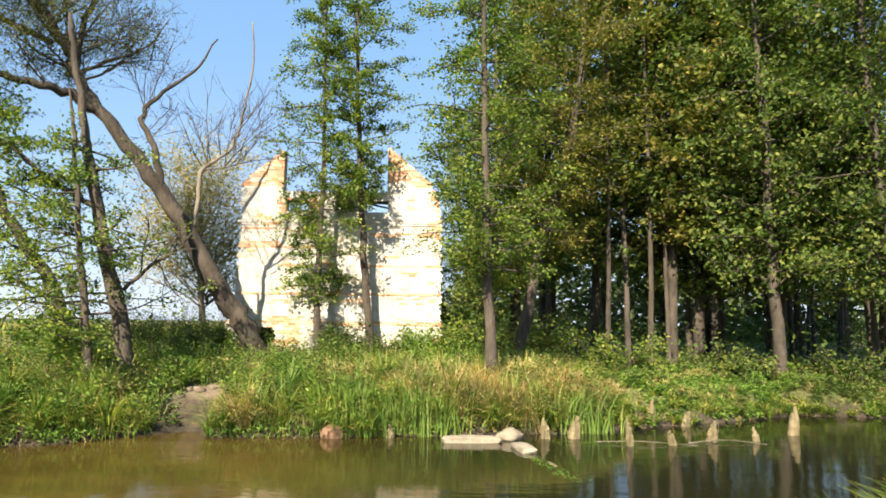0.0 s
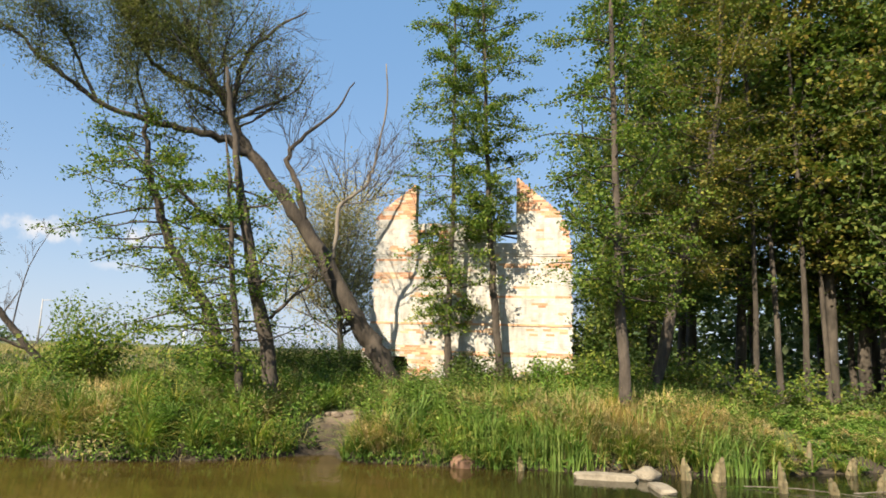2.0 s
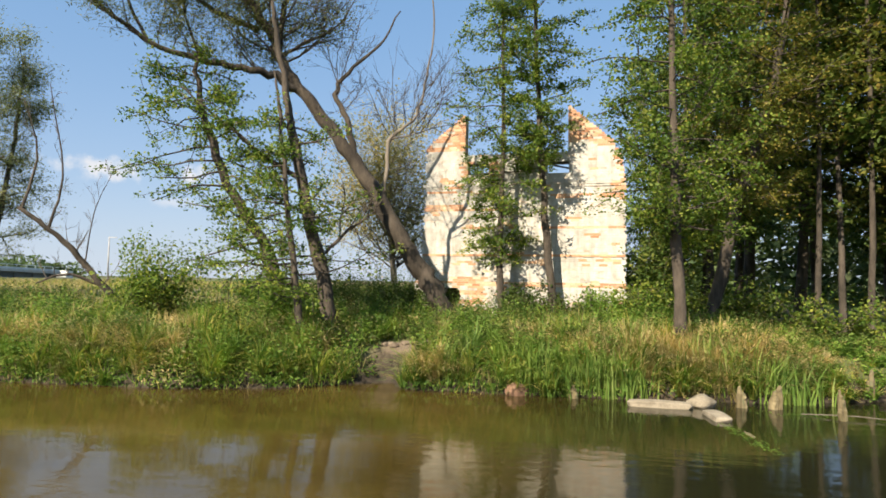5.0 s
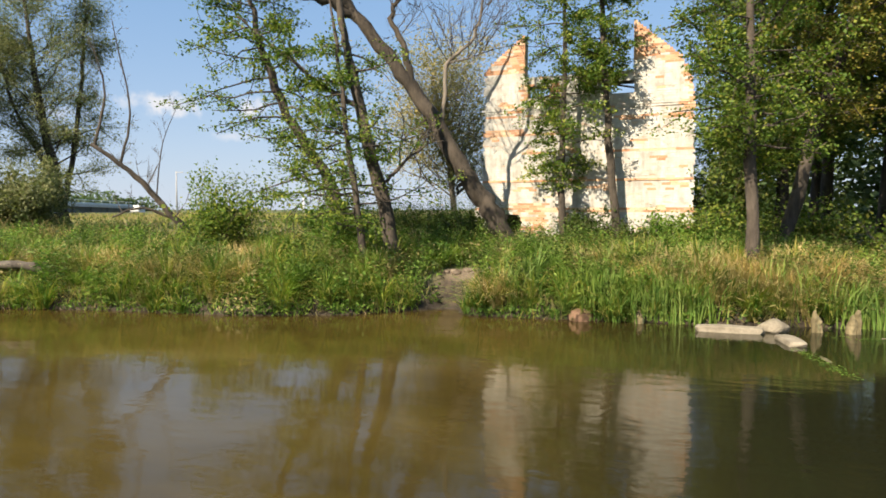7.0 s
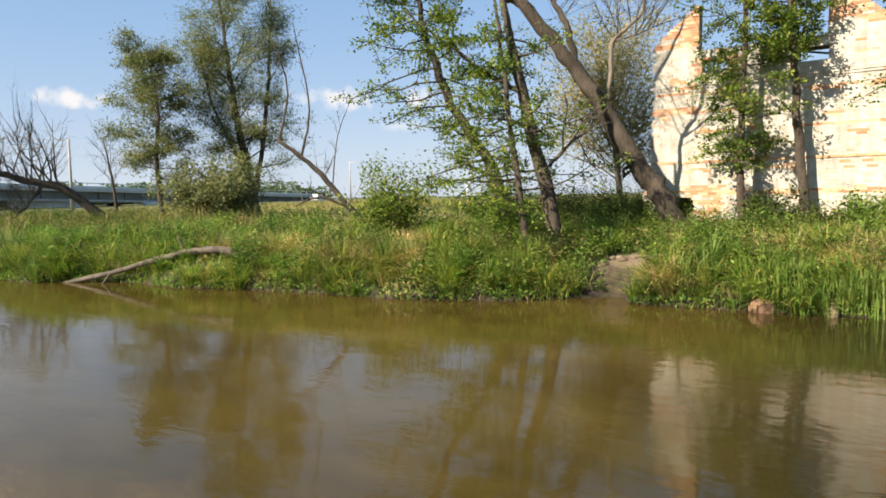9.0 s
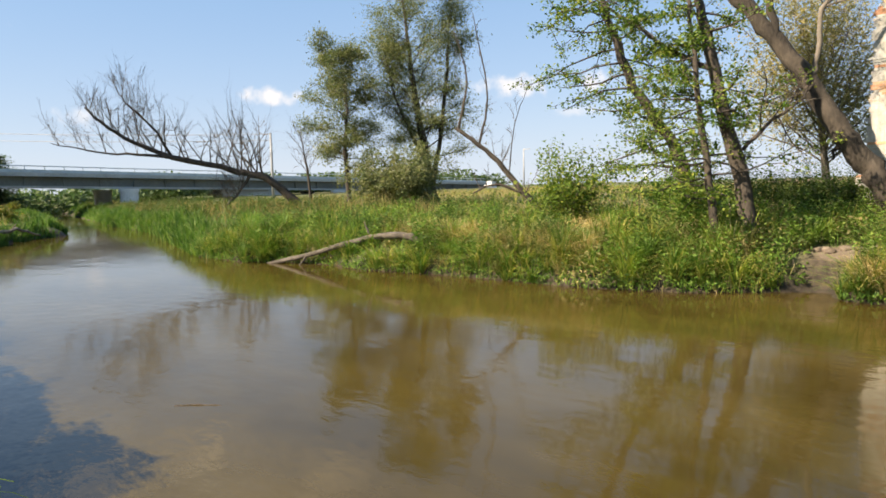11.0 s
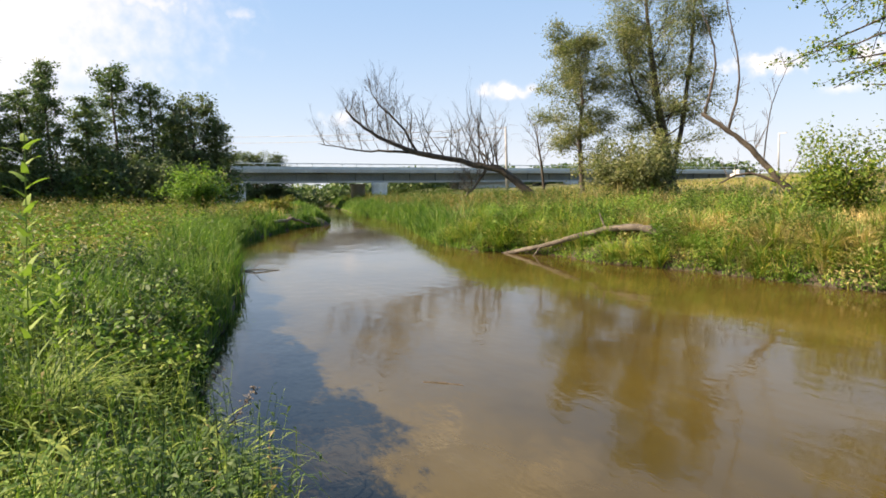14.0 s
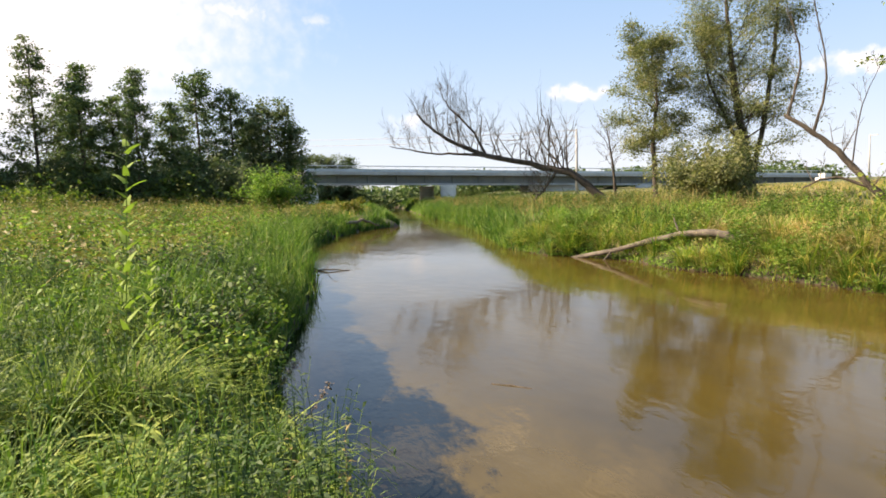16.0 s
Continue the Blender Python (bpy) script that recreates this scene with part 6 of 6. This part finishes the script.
def long_leaf(bm, p0, d, length, w, sag):
    """One arching ribbon leaf."""
    d = Vector(d).normalized()
    side = d.cross(Vector((0, 0, 1))).normalized() * w * 0.5
    prev = None
    for k in range(7):
        t = k / 6
        c = Vector(p0) + d * length * t + Vector((0, 0, -sag * t * t))
        s = side * (1 - t) ** 0.6
        a, b = bm.verts.new(c - s), bm.verts.new(c + s + Vector((0, 0, w * 0.15)))
        if prev:
            bm.faces.new((prev[0], prev[1], b, a))
        prev = (a, b)


def sedge(x, y, seed):
    rng = np.random.default_rng(seed)
    z = ground_z(x, y)
    e = base("sedge_tuft", (x, y, z), "broad-leaved pale green sedge tuft", "sedge", "sedge tufts")
    for k in range(9):
        a = rng.uniform(0, 6.28)
        bm = bmesh.new()
        long_leaf(bm, (0, 0, 0.22), (math.cos(a), math.sin(a), rng.uniform(0.4, 0.9)), rng.uniform(0.5, 0.85), rng.uniform(0.024, 0.042), rng.uniform(0.4, 0.75))
        part("leaf", bm, M_SHADEDFRESH, e)


for k, (x, y) in enumerate(((-4.25, 0.02), (-4.0, -0.75), (-4.4, -0.35), (-5.2, -0.05), (-3.85, -1.3), (-4.3, -0.95), (-3.7, -1.55), (-5.9, -0.6), (-5.2, -1.0), (-3.6, -1.9), (-3.9, -2.0), (-4.6, -1.6), (-5.6, -1.7), (-5.0, -2.2), (-6.6, -1.5), (-4.75, 0.1), (-6.4, -0.2), (-7.1, -1.9), (-6.0, -2.6), (-4.4, -2.5), (-7.6, -0.4))):
    sedge(x, y, 400 + k)


def willowherb(x, y, h, seed):
    """A tall upright herb with pairs of long leaves."""
    rng = np.random.default_rng(seed)
    z = ground_z(x, y)
    e = base("willowherb", (x, y, z), "tall upright herb with narrow green leaves", "herb", "tall herbs")
    g = Geo()
    st = shoot((0, 0, -0.02), (0.03, 0.02, 1), h, 8, rng, 0.02)
    g.tube(st, 0.005, 0.003, 6)
    stem = g.put("stem", M_REED, e)
    for k in range(26):
        f = 0.42 + 0.575 * k / 26
        q = st[int(f * 7)] + (st[min(7, int(f * 7) + 1)] - st[int(f * 7)]) * (f * 7 - int(f * 7))
        a = k * 2.4
        bm = bmesh.new()
        long_leaf(bm, q, (math.cos(a), math.sin(a), 0.9), 0.22 * (1.25 - 0.6 * f), 0.042, 0.05)
        part("leaf", bm, M_HERB, stem)


WH = (-4.52, -1.07, 2.62)
willowherb(WH[0], WH[1], WH[2] - ground_z(WH[0], WH[1]), 1)
willowherb(-6.2, -1.2, 1.2, 2)
willowherb(-7.4, -1.6, 1.15, 3)


def dock_stalk(x, y, h, seed):
    rng = np.random.default_rng(seed)
    e = base("dock_stalk", (x, y, ground_z(x, y)), "dry brown seed stalk leaning over the water", "herb")
    g = Geo()
    st = shoot((0, 0, -0.02), (-0.25, 0.6, 0.8), h, 7, rng, 0.05)
    g.tube(st, 0.006, 0.003, 5)
    stem = g.put("stem", M_TWIG, e)
    g = Geo()
    c = np.repeat(st[3:], 22, 0)
    g.leaves(c + rng.normal(0, 0.02, c.shape), 0.03, rng, 1.0)
    tagged(g.put("seed_head", M_TWIG, stem), kind="stuff")


dock_stalk(-5.25, -0.1, 0.6, 1)
dock_stalk(-6.6, -0.25, 0.5, 2)
